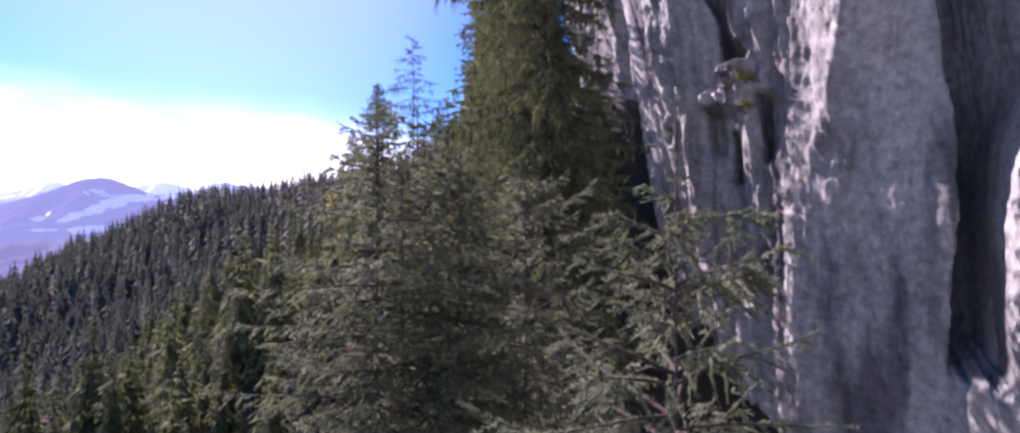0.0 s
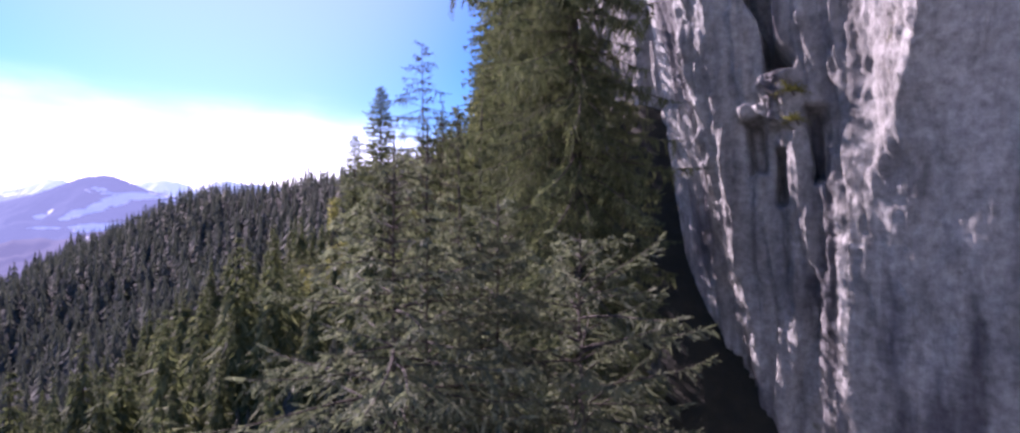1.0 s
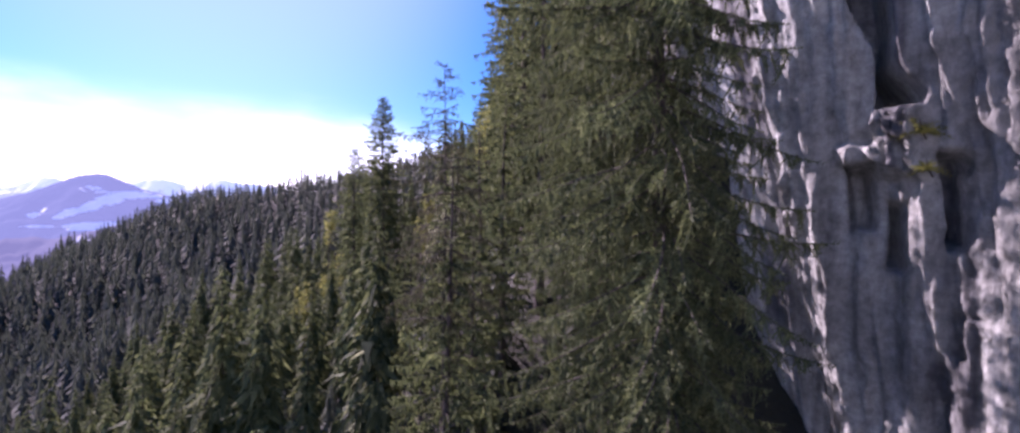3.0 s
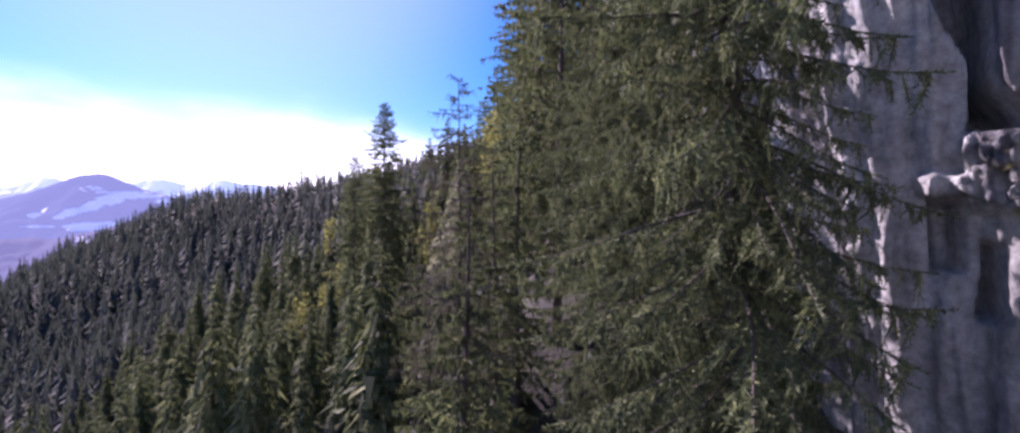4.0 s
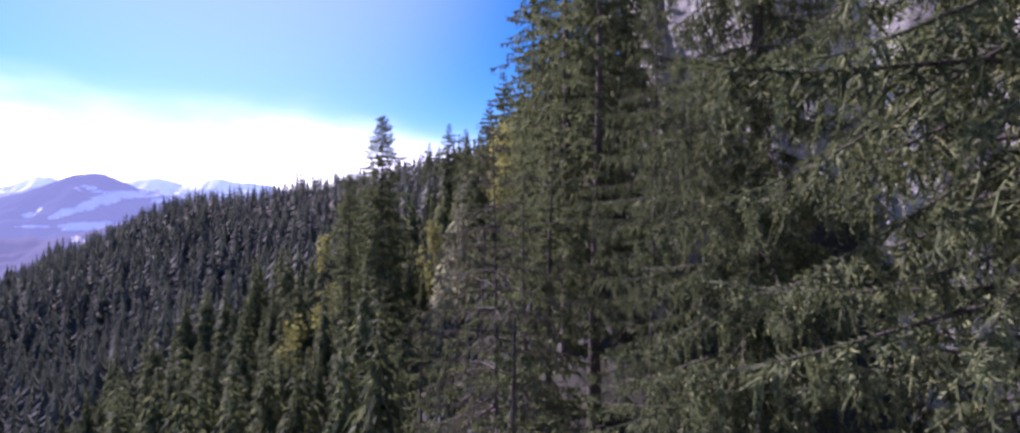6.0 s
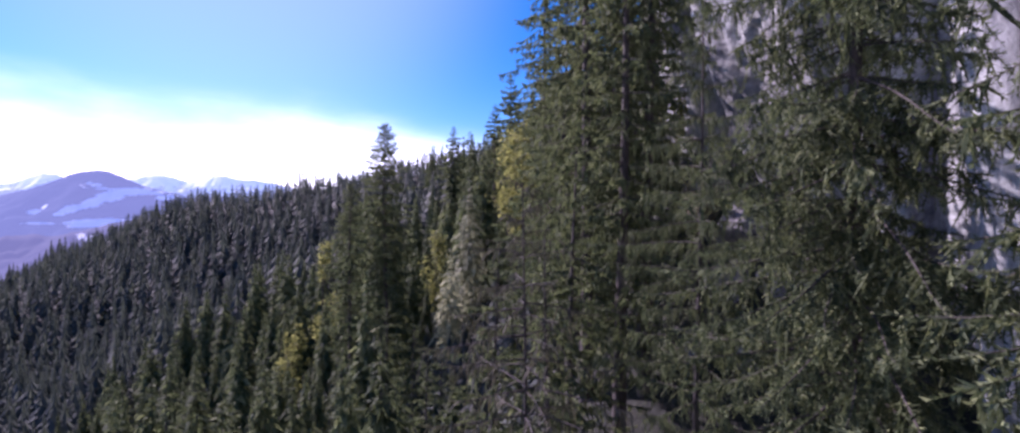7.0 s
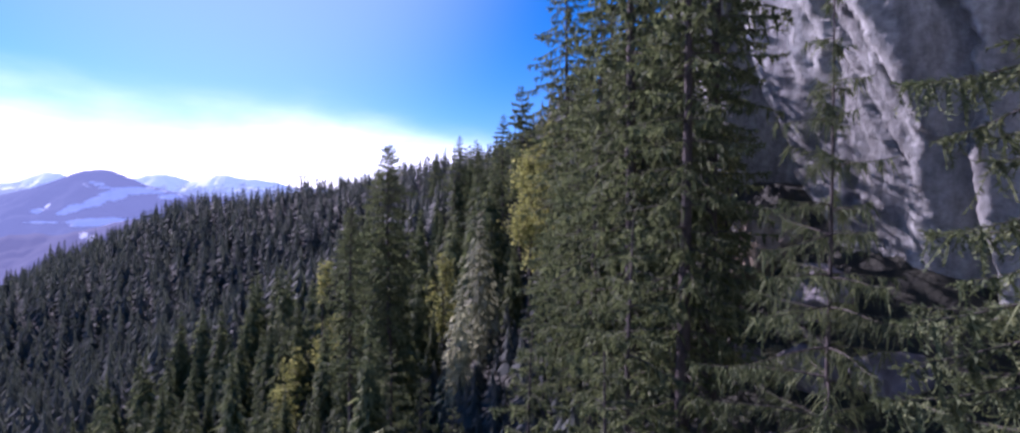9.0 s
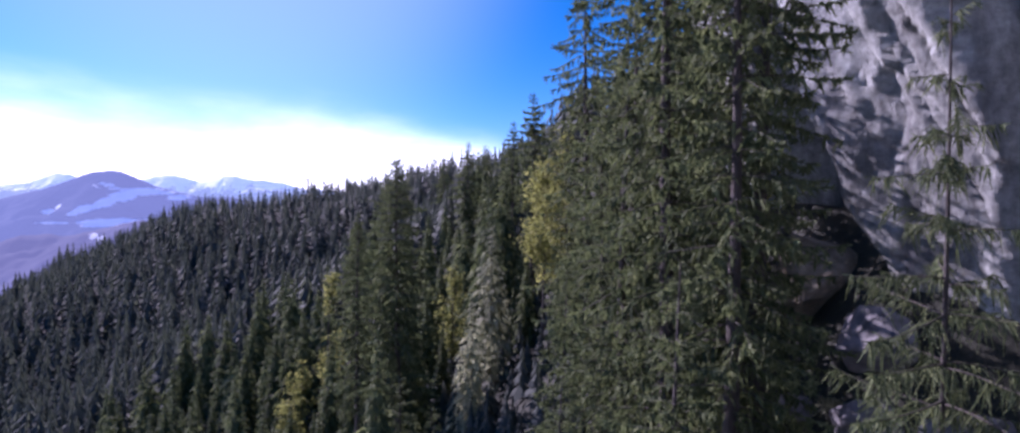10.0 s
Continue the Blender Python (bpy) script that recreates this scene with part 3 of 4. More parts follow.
# foliage, how far twigs hang, blade spacing, blade length, twig thickness, twig gap, side-shoot gap
STYLES = {
    "hanging": (needle_olive, 1.15, 0.046, 0.105, 0.038, 0.110, 0.40),
    "tip": (needle_mat, 0.35, 0.10, 0.13, 0.06, 0.10, 0.0),
    "dark": (needle_mat, 1.0, 0.090, 0.085, 0.075, 0.100, 0.0),
    "spire": (needle_mat, 0.7, 0.45, 0.30, 0.24, 0.26, 0.0),
    "lone": (needle_mat, 0.5, 0.30, 0.20, 0.16, 0.20, 0.0),
    "comb": (needle_olive, 1.2, 0.032, 0.050, 0.026, 0.054, 0.0),
    "young": (needle_young, 0.12, 0.070, 0.074, 0.038, 0.115, 0.15),
    "mass": (needle_mat, 0.9, 0.250, 0.195, 0.11, 0.205, 0.0),
    "shoot": (needle_young, 0.30, 0.0075, 0.036, 0.022, 0.100, 0.13),
    "dry": (needle_dry, 0.7, 0.120, 0.050, 0.030, 0.110, 0.0),
}


def trunk_mesh(height, r0, rng, lean=0.01):
    n = 14
    s = np.linspace(0, 1, n)
    pts = np.stack([height * lean * np.sin(s * 4 + rng.random() * 6) * s, height * lean * np.cos(s * 3 + rng.random() * 6) * s,
                    height * s - 0.6 * (1 - s)], -1)
    v, f = tube(pts, r0 * (1 - 0.92 * s ** 0.9) + 0.10 * r0 * np.exp(-s * 30), 10)
    return tri_mesh("trunk", v, f, [bark], smooth=True), pts


def spruce(x, y, top, radius, style, label, bare=0.3, whorl=0.42, per=5, seed=1, power=0.8, full=9.0, base=None, droop=12, taper=None,
           group="", r0=None, lee=0.0, start=0.0, skip=0.0):
    """A spruce of separate boughs on a tapering trunk. full: metres below the top at which the boughs reach their full length; lee: how much shorter they are towards the rock."""
    rng = np.random.default_rng(seed)
    bz = float(ground_z(x, y)) if base is None else base
    h = top - bz
    tree = empty_thing("spruce_tree", pose(x, y, bz, 0, 0, 0), label, "tree", group)
    me, line = trunk_mesh(h, r0 or (0.05 + 0.0105 * h), rng, 0.0 if style in ("young", "shoot") else 0.01)
    part("trunk", me, tree)
    sets = bough_set(style)
    fine_sets = bough_set("tip") if style in ("mass", "lone", "spire") else sets
    z = h - (start or (0.5 if style in ("lone", "spire") else 0.3))
    turn = 0.0
    while z > bare * h:
        below = h - z
        want = radius * min(1.0, (below / full) ** power) + 0.12
        if taper:
            want *= taper(below)
        n = per if want > 0.5 else (3 if below < 0.9 else 4)
        turn += 1.1
        cx, cy = np.interp(z, line[:, 2], line[:, 0]), np.interp(z, line[:, 2], line[:, 1])
        for k in range(n):
            L = want * rng.uniform(0.6, 1.12) * (1 + 0.16 * math.sin(2.0 * k + 0.8 * z + seed))
            ang = math.degrees(turn) + 360 / n * k + rng.normal() * 13
            if rng.random() < skip:
                continue
            L *= 1 - lee * max(0.0, math.cos(radians(ang))) ** 0.7
            i = min(range(len(BOUGH_LENGTHS)), key=lambda a: abs(math.log(BOUGH_LENGTHS[a] / L)))
            sc = L / BOUGH_LENGTHS[i]
            pick = fine_sets if below < (8.0 if style == "lone" else 3.0) and L < (2.6 if style == "lone" else 1.0) else sets
            b = part("bough", pick[i][int(rng.integers(0, 2))], tree)
            tilt = (52 if style in ("lone", "spire") else 28) * math.exp(-below / 2.0) - droop * (1 - math.exp(-below / 4.0)) + rng.normal() * 7
            b.matrix_basis = pose(cx, cy, z + rng.normal() * 0.08, 0, 0, 0) @ pose(0, 0, 0, rng.normal() * 8, -tilt, ang) @ Matrix.Diagonal((sc, sc, sc, 1))
        z -= whorl * rng.uniform(0.75, 1.25) * (0.5 if style == "lone" and below < 5 else 0.75 if below < 1.2 else 1)
    return tree


GREEN = "tall dark green spruce with drooping boughs on the slope"
OLIVE = "tall olive green spruce with hanging twigs beside the cliff"
YOUNG = "young grey-green spruce with upright leader shoots"

def leader(tree, height, length, size, seed, mat):
    """The upright shoot at the top of a young spruce."""
    rng = np.random.default_rng(seed)
    v, f = tube([(0, 0, height - length), (0.01, 0, height - 0.5 * length), (0, 0.01, height)], [size * 0.32, size * 0.26, size * 0.14], 5)
    n = needles(np.array([[0, 0, height - length]]), np.array([[0, 0, 1.0]]), np.array([length]), 0.006, size, size * 0.25, rng, 0)
    tri = np.concatenate([f[:, [0, 1, 2]], f[:, [0, 2, 3]], np.arange(len(n)).reshape(-1, 3) + len(v)])
    part("leader", tri_mesh("leader", np.concatenate([v, n]), tri, [bark, mat], np.repeat([0, 1], [2 * len(f), len(n) // 3])), tree)


# the young crowns, and the nearest leader
for x, y, top, r, bare, per, full, droop, shoot, seed in (
        (-2.52, 9.9, 22.35, 2.3, 0.70, 6, 4.0, 4, 0.65, 3), (-2.06, 10.0, 20.9, 2.3, 0.74, 5, 3.0, 6, 0.4, 8),
        (-1.72, 11.2, 21.45, 1.7, 0.74, 5, 3.2, 2, 0.5, 4), (-1.36, 11.4, 21.4, 1.4, 0.74, 4, 3.0, 2, 0.5, 9), (-1.08, 11.2, 21.55, 1.7, 0.74, 5, 3.2, 0, 0.5, 10),
        (0.35, 11.7, 20.9, 2.7, 0.74, 5, 2.4, -8, 0.4, 5)):
    young = spruce(x, y, top, r, "young", YOUNG, bare=bare, whorl=0.36, per=per, seed=seed, full=full, power=0.9, droop=droop, r0=0.13, start=0.7 * shoot)
    leader(young, top - float(ground_z(x, y)), shoot, 0.055, seed, needle_young)
near_tree = spruce(1.09, 3.43, 20.8, 1.15, "shoot", "slender young spruce with a long bare leader", bare=0.84, whorl=0.24, per=5, seed=6, full=2.2, power=1.25, droop=-2, r0=0.07,
                   taper=lambda d: 0.3 + 0.7 * float(smoothstep((d - 0.5) / 0.6)))
leader(near_tree, 20.8 - float(ground_z(1.09, 3.43)), 0.55, 0.028, 6, needle_young)

# the great spruces beside the rock
spruce(1.6, 22.4, 43.5, 4.2, "hanging", OLIVE, bare=0.32, whorl=0.58, per=8, skip=0.1, seed=11, full=14, power=0.7, droop=20, lee=0.15)
spruce(1.4, 29.4, 40.0, 3.7, "hanging", OLIVE, bare=0.39, whorl=0.54, per=8, skip=0.08, seed=12, full=11.5, power=0.7, droop=18, lee=0.3)
spruce(0.1, 35.2, 38.9, 2.7, "comb", "slim olive spruce with long comb-like hanging boughs", bare=0.40, whorl=0.92, per=5, seed=13, full=9.5, power=1.3, droop=2, r0=0.15, lee=0.5)
# an added tree that stands in for the dark gap between spruce and rock
spruce(4.6, 28.6, 27.5, 2.4, "dark", "added dark green spruce that fills the dark gap before the cliff", bare=0.30, whorl=0.6, per=6, seed=15, full=8, power=0.7, droop=18)
# dead-topped tree
spruce(-5.55, 28.7, 29.85, 2.2, "dry", "thin-crowned spruce with dry reddish twigs", bare=0.72, whorl=0.46, per=5, seed=14, full=4.5, power=0.8, droop=16, r0=0.17)

# the tall group beyond
MASS = [(-2.6, 62.5, 51, 3.5), (-0.8, 56.5, 47.5, 3.8), (2.0, 50.5, 39.5, 2.8), (-1.5, 46.4, 53.0, 3.3), (1.6, 57, 51, 3.4), (5.0, 60.5, 54, 3.2), (-2.8, 54, 38, 3.0),
        (-4.6, 57, 30, 2.6), (-3.0, 40.5, 32, 2.6), (4.0, 64, 50, 4.0), (-2.4, 51, 43, 3.4), (-0.6, 42.5, 47.5, 2.8), (1.0, 44.2, 52.0, 2.5),
        (-5.2, 27.9, 25.6, 2.1), (-4.2, 37, 28.5, 2.4), (-6.2, 42, 28, 2.4), (-7.5, 36, 22, 2.2), (-4.6, 32.6, 22.5, 2.0), (-9.6, 45, 22.5, 2.3), (-13, 60, 20.5, 2.4), (-10.5, 57, 19.5, 2.2), (-15.6, 62, 22, 2.5)]
for i, (x, y, top, r) in enumerate(MASS):
    spruce(x, y, top, r, "mass", GREEN, bare=0.14, whorl=0.76, per=6, seed=30 + i, full=10, power=0.7, group="tall spruces by the cliff")


def crown_mesh(name, height, radius, seed, mat, rows, blade, blades, bare=0.12, power=0.85):
    """A joined crown of drooping sprays for trees farther off."""
    rng = np.random.default_rng(seed)
    t = np.linspace(0.0, 1.0, rows) ** 0.9
    P, D, L = [], [], []
    for s in t:
        z = height * (1 - (1 - bare) * s) - 0.3
        r = radius * (s ** power) + 0.06 * radius * (s < 0.1)
        n = int(5 + 4 * s)
        a = rng.random() * 6.3 + np.arange(n) / n * 6.283 + rng.normal(size=n) * 0.25
        ll = r * rng.uniform(0.55, 1.15, n)
        tilt = 0.25 * math.exp(-s * 6) - 0.30 - 0.1 * rng.random(n)
        P.append(np.stack([0 * a, 0 * a, z + rng.normal(size=n) * 0.15], -1))
        D.append(np.stack([np.cos(a), np.sin(a), tilt], -1))
        L.append(ll)
    P, D, L = np.concatenate(P), np.concatenate(D), np.concatenate(L)
    D /= np.linalg.norm(D, axis=1)[:, None]
    # drooping sprays laid along the branches like shingles
    count = np.maximum(9, np.round(L / L.sum() * blades).astype(int))
    k = np.repeat(np.arange(len(P)), count)
    w = rng.random(len(k)) ** 0.75
    pos = P[k] + D[k] * (L[k] * w)[:, None]
    pos[:, 2] += 0.10 * L[k] * w * w
    tang = np.stack([-D[k, 1], D[k, 0], 0 * w], -1)
    pos += tang * (rng.normal(size=len(k)) * 0.16 * L[k] * (1.1 - 0.7 * w))[:, None]
    sz = blade * (0.5 + 0.9 * rng.random(len(k))) * np.clip(L[k] / (0.4 * radius), 0.4, 1.0)
    down = 0.65 * D[k] + rng.normal(size=(len(k), 3)) * 0.45
    down[:, 2] -= 0.75
    half = (tang + rng.normal(size=(len(k), 3)) * 0.35) * (sz * 0.27)[:, None]
    v = np.stack([pos - half, pos + half, pos + down * sz[:, None]], 1).reshape(-1, 3)
    return tri_mesh(name, v, np.arange(len(v)).reshape(-1, 3), [mat])


def far_spruce(height, radius, seed, mat, label, rows=34, blade=0.88, blades=1750, bare=0.1, group="spruces on the slope", power=0.85):
    rng = np.random.default_rng(seed)
    tree = empty_thing("spruce_tree", pose(0, 0, -500), label, "tree", group)
    part("trunk", trunk_mesh(height, 0.03 + 0.009 * height, rng)[0], tree)
    part("crown", crown_mesh("crown", height, radius, seed, mat, rows, blade, blades, bare, power), tree)
    return tree


def put(ob, x, y, top=None, height=None, spin=0.0, unit=20.0):
    bz = float(ground_z(x, y))
    s = ((top - bz) if top is not None else height) / unit
    m = pose(x, y, bz - 0.2, 0, 0, spin) @ Matrix.Diagonal((s, s, s, 1))
    c = copy_thing(ob, Matrix.Identity(4))
    c.matrix_basis = m
    return c


rng0 = np.random.default_rng(77)
kinds = [far_spruce(20, 3.7, 200, needle_mat, "dark green spruce standing in the mountain forest"),
         far_spruce(20, 3.0, 201, needle_mat, "slim dark green spruce in the mountain forest"),
         far_spruce(20, 4.3, 202, needle_mat, "broad dark green spruce in the mountain forest", power=0.75),
         far_spruce(20, 3.5, 203, needle_olive, "olive green spruce in the mountain forest")]
# looks sunlit through its painted pale colour
pale = far_spruce(20, 4.2, 211, needle_sunlit, "pale spruce with sunlight painted into its needle colour", blade=0.7)

spruce(-22.5, 75.0, 32.5, 2.6, "lone", "slim spruce rising above the forest edge", bare=0.3, whorl=0.5, per=5, seed=61, full=7, power=0.8, droop=6)
spruce(-17.6, 70.3, 37.9, 3.0, "lone", "lone spruce rising above the other trees", bare=0.25, whorl=0.46, per=6, seed=60, full=8, power=0.75, droop=4, r0=0.34)
put(pale, -9.9, 76, top=32.2, spin=50)
put(pale, -11.3, 70.5, top=25.8, spin=190)
SPIRES = [(-8.2, 112, 48.5), (-16.5, 122, 46.3), (-14.8, 140, 47.8), (-24.8, 150, 46.0), (-5.6, 92, 48.5)]
for i, (x, y, top) in enumerate(SPIRES):
    spruce(x, y, top, 3.2, "spire", "dark spruce spire on the skyline", bare=0.45, whorl=0.6, per=6, seed=70 + i, full=10, power=0.8)

# trees that stand free to the walk: place, and how far down they show
SHOWN = [(-17.2, 68.5, 24), (-9.9, 76, 20), (-11.3, 70.5, 15), (-4.9, 75.5, 31), (-34.0, 100, 17), (-37.6, 95, 8), (-38.5, 101, 9), (-14.8, 86, 21)]


def allowed_top(x, y):
    """How high a tree at x, y may rise before it hides one of those."""
    best = 1e6
    for ex, ey, ez in ((-5.0, 16.4, 27.7), (-7.5, 25.6, 33.3)):
        for px, py, pz in SHOWN:
            t = (y - ey) / (py - ey)
            if 0 < t < 0.985 and abs(ex + (px - ex) * t - x) < 2.6 + 1.2 * t:
                best = min(best, ez + (pz - ez) * t)
    return best


def stand(x, y, height):
    gz = float(ground_z(x, y))
    height = min(height, allowed_top(x, y) - gz)
    if height > 3.5:
        put(kinds[int(rng0.choice(4, p=[0.35, 0.3, 0.2, 0.15]))], x, y, height=height, spin=rng0.uniform(0, 360))


spots = []
taken = [p[:2] for p in SHOWN]
for _ in range(9000):
    x, y = rng0.uniform(-95, 2), rng0.uniform(10, 135)
    if x > (-9 if y > 38 else -12) or len(spots) >= 215:
        continue
    if x < -1.05 * y - 8:
        continue
    if all((x - a) ** 2 + (y - b) ** 2 > 4.2 ** 2 for a, b in spots + taken):
        spots.append((x, y))
low = []
for _ in range(4000):
    x, y = rng0.uniform(-10, 1), rng0.uniform(66, 104)
    if len(low) < 34 and all((x - a) ** 2 + (y - b) ** 2 > 2.6 ** 2 for a, b in low + taken + [m[:2] for m in MASS]):
        low.append((x, y))
for x, y in low:
    stand(x, y, rng0.uniform(7, 11))
for x, y in spots:
    stand(x, y, rng0.uniform(10, 20))
for ob in kinds + [pale]:
    for c in list(ob.children):
        bpy.data.objects.remove(c)
    bpy.data.objects.remove(ob)


def spire_stuff(name, x, y, h, wide, label, tiers, pts, seed):
    """Small ragged conifers joined into one sheet."""
    rng = np.random.default_rng(seed)
    z = ground_z(x, y) - 0.2
    verts = []
    for t in range(tiers):
        s = (t + 0.6) / tiers
        r = h * wide * s ** 0.85 * rng.uniform(0.8, 1.2, len(x))
        zt = z + h * (1 - 0.92 * (t / tiers))
        zb = z + h * (1 - 0.92 * ((t + 1.25) / tiers))
        spin = rng.random(len(x)) * 6.283
        for k in range(pts):
            a0 = spin + 6.283 * k / pts + rng.normal(size=len(x)) * 0.12
            rr = r * rng.uniform(0.7, 1.25, len(x))
            half = 0.42
            lift = zb + 0.30 * (zt - zb)
            top = np.stack([x, y, zt], -1)
            left = np.stack([x + rr * 0.6 * np.cos(a0 - half), y + rr * 0.6 * np.sin(a0 - half), lift], -1)
            tip = np.stack([x + rr * np.cos(a0), y + rr * np.sin(a0), zb], -1)
            right = np.stack([x + rr * 0.6 * np.cos(a0 + half), y + rr * 0.6 * np.sin(a0 + half), lift], -1)
            verts.append(np.stack([top, left, tip, right], 1).reshape(-1, 3))
    v = np.concatenate(verts)
    q = np.arange(len(v)).reshape(-1, 4)
    ob = new(name, tri_mesh(name, v, q, [needle_far]))
    tagged(ob, label, "forest", kind="stuff")


def scatter(n, x0, x1, y0, y1, gap, seed, skip):
    """One place in each cell of a grid that skip() leaves free."""
    rng = np.random.default_rng(seed)
    x, y = rng.uniform(x0, x1, n), rng.uniform(y0, y1, n)
    cell, keep = set(), []
    for i in range(n):
        g = gap(y[i])
        c = (int(x[i] // g), int(y[i] // g))
        if c in cell or skip(x[i], y[i]):
            continue
        cell.add(c)
        keep.append(i)
    return x[keep], y[keep], rng


def far_forest():
    x, y, rng = scatter(70000, -520, 160, 95, 470, lambda v: 3.4 + 0.004 * v, 5,
                        lambda a, b: (a > -95 and b < 135) or a < -1.08 * b - 10 or a > 0.3 * b)
    h = rng.uniform(9, 16, len(x)) * (1 + 0.15 * fbm(x / 40, y / 40, 0, 2, seed=8))
    spire_stuff("far_forest", x, y, h, 0.27, "dense dark spruce forest covering the far hillside", 6, 5, 6)


def thicket():
    x, y, rng = scatter(22000, -80, 8, -20, 135, lambda v: 2.0, 9,
                        lambda a, b: a < -1.05 * max(b, 25) - 6 or (a > -3 and 16 < b < 66 and not (b < 40 and a < 7.6)))
    spire_stuff("thicket", x, y, rng.uniform(1.8, 4.6, len(x)), 0.36, "thicket of small spruces and bushes covering the slope", 4, 7, 10)


thicket()
far_forest()


# ---- distant mountains ----
def edge(n, l, v):
    mr = n.new("ShaderNodeMapRange")
    mr.inputs[1].default_value, mr.inputs[2].default_value = 2.75, 2.4
    l.new(v, mr.inputs[0])
    return mr.outputs[0]


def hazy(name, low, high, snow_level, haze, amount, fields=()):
    m, n, l = material(name)
    geo = n.new("ShaderNodeNewGeometry")
    sep = n.new("ShaderNodeSeparateXYZ")
    l.new(geo.outputs["Position"], sep.inputs[0])
    f = noise_tex(n, l, 0.0045, 8, 0.62)
    c = ramp(n, l, f, [(0.35, low), (0.65, high)])
    add = n.new("ShaderNodeMath")
    add.operation = 'MULTIPLY_ADD'
    l.new(noise_tex(n, l, 0.011, 8, 0.72), add.inputs[0])
    add.inputs[1].default_value = 420
    l.new(sep.outputs[2], add.inputs[2])
    mr = n.new("ShaderNodeMapRange")
    mr.inputs[1].default_value, mr.inputs[2].default_value = snow_level + 210, snow_level + 260
    l.new(add.outputs[0], mr.inputs[0])
    c = mix(n, l, mr.outputs[0], c, (0.93, 0.94, 0.97))
    field = noise_tex(n, l, 0.0035, 5, 0.6, stretch=(1, 1, 2.4))
    c = mix(n, l, ramp(n, l, field, [(0.68, (0, 0, 0)), (0.70, (0.9, 0.9, 0.9))]), c, (0.93, 0.94, 0.97))
    # snowy clearings: middle, half width and half height of each, ragged at the edge
    ragged = noise_tex(n, l, 0.03, 8, 0.75, stretch=(1, 1, 2))
    for cx, cz, rx, rz in fields:
        mp = n.new("ShaderNodeMapping")
        mp.inputs["Location"].default_value = (-cx / rx, 0, -cz / rz)
        mp.inputs["Scale"].default_value = (1 / rx, 0, 1 / rz)
        l.new(geo.outputs["Position"], mp.inputs[0])
        ln = n.new("ShaderNodeVectorMath")
        ln.operation = 'LENGTH'
        l.new(mp.outputs[0], ln.inputs[0])
        ad = n.new("ShaderNodeMath")
        ad.operation = 'MULTIPLY_ADD'
        l.new(ragged, ad.inputs[0])
        ad.inputs[1].default_value = 2.6
        l.new(ln.outputs["Value"], ad.inputs[2])
        c = mix(n, l, edge(n, l, ad.outputs[0]), c, (0.93, 0.94, 0.97))
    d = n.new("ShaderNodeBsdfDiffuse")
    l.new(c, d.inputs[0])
    # aerial haze painted into the material: an even blue glow over the slopes
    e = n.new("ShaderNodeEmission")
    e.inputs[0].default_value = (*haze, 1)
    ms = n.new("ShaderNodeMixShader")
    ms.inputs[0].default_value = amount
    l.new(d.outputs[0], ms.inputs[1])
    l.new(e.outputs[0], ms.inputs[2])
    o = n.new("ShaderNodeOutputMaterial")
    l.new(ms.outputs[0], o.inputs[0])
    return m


def ridge(name, y0, depth, peaks, floor, seed, mat, label, x0=-5600, x1=-600, rough=30):
    nx, ny = 300, 40
    u, w = np.linspace(x0, x1, nx), np.linspace(0, 1, ny)
    X, W = np.meshgrid(u, w, indexing="ij")
    xs = [p[0] for p in peaks]
    zs = [p[1] for p in peaks]
    crest = np.interp(u, xs, zs)
    ker = np.exp(-np.linspace(-2, 2, 15) ** 2)
    crest = np.convolve(np.pad(crest, 7, mode="edge"), ker / ker.sum(), "valid")
    crest = crest + rough * fbm(u / 240, seed, 0, 5, 0.55, seed=seed)
    face = 1 - np.abs(W - 0.75) / 0.75
    rel = np.abs(fbm(X / 380, W * 4, 0, 5, 0.55, seed=seed + 1))
    Z = floor + (crest[:, None] - floor) * np.clip(face, 0, 1) - 110 * rel * np.minimum(1, (1 - face) * 6) * np.minimum(1, face * 4)
    Y = y0 - depth * 0.75 + depth * W + 0 * X
    v = np.stack([X, Y, Z], -1).reshape(-1, 3)
    i = np.arange(nx * ny).reshape(nx, ny)
    f = np.stack([i[:-1, :-1], i[1:, :-1], i[1:, 1:], i[:-1, 1:]], -1).reshape(-1, 4)
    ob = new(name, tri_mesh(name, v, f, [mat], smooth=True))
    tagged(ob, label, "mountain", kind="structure")


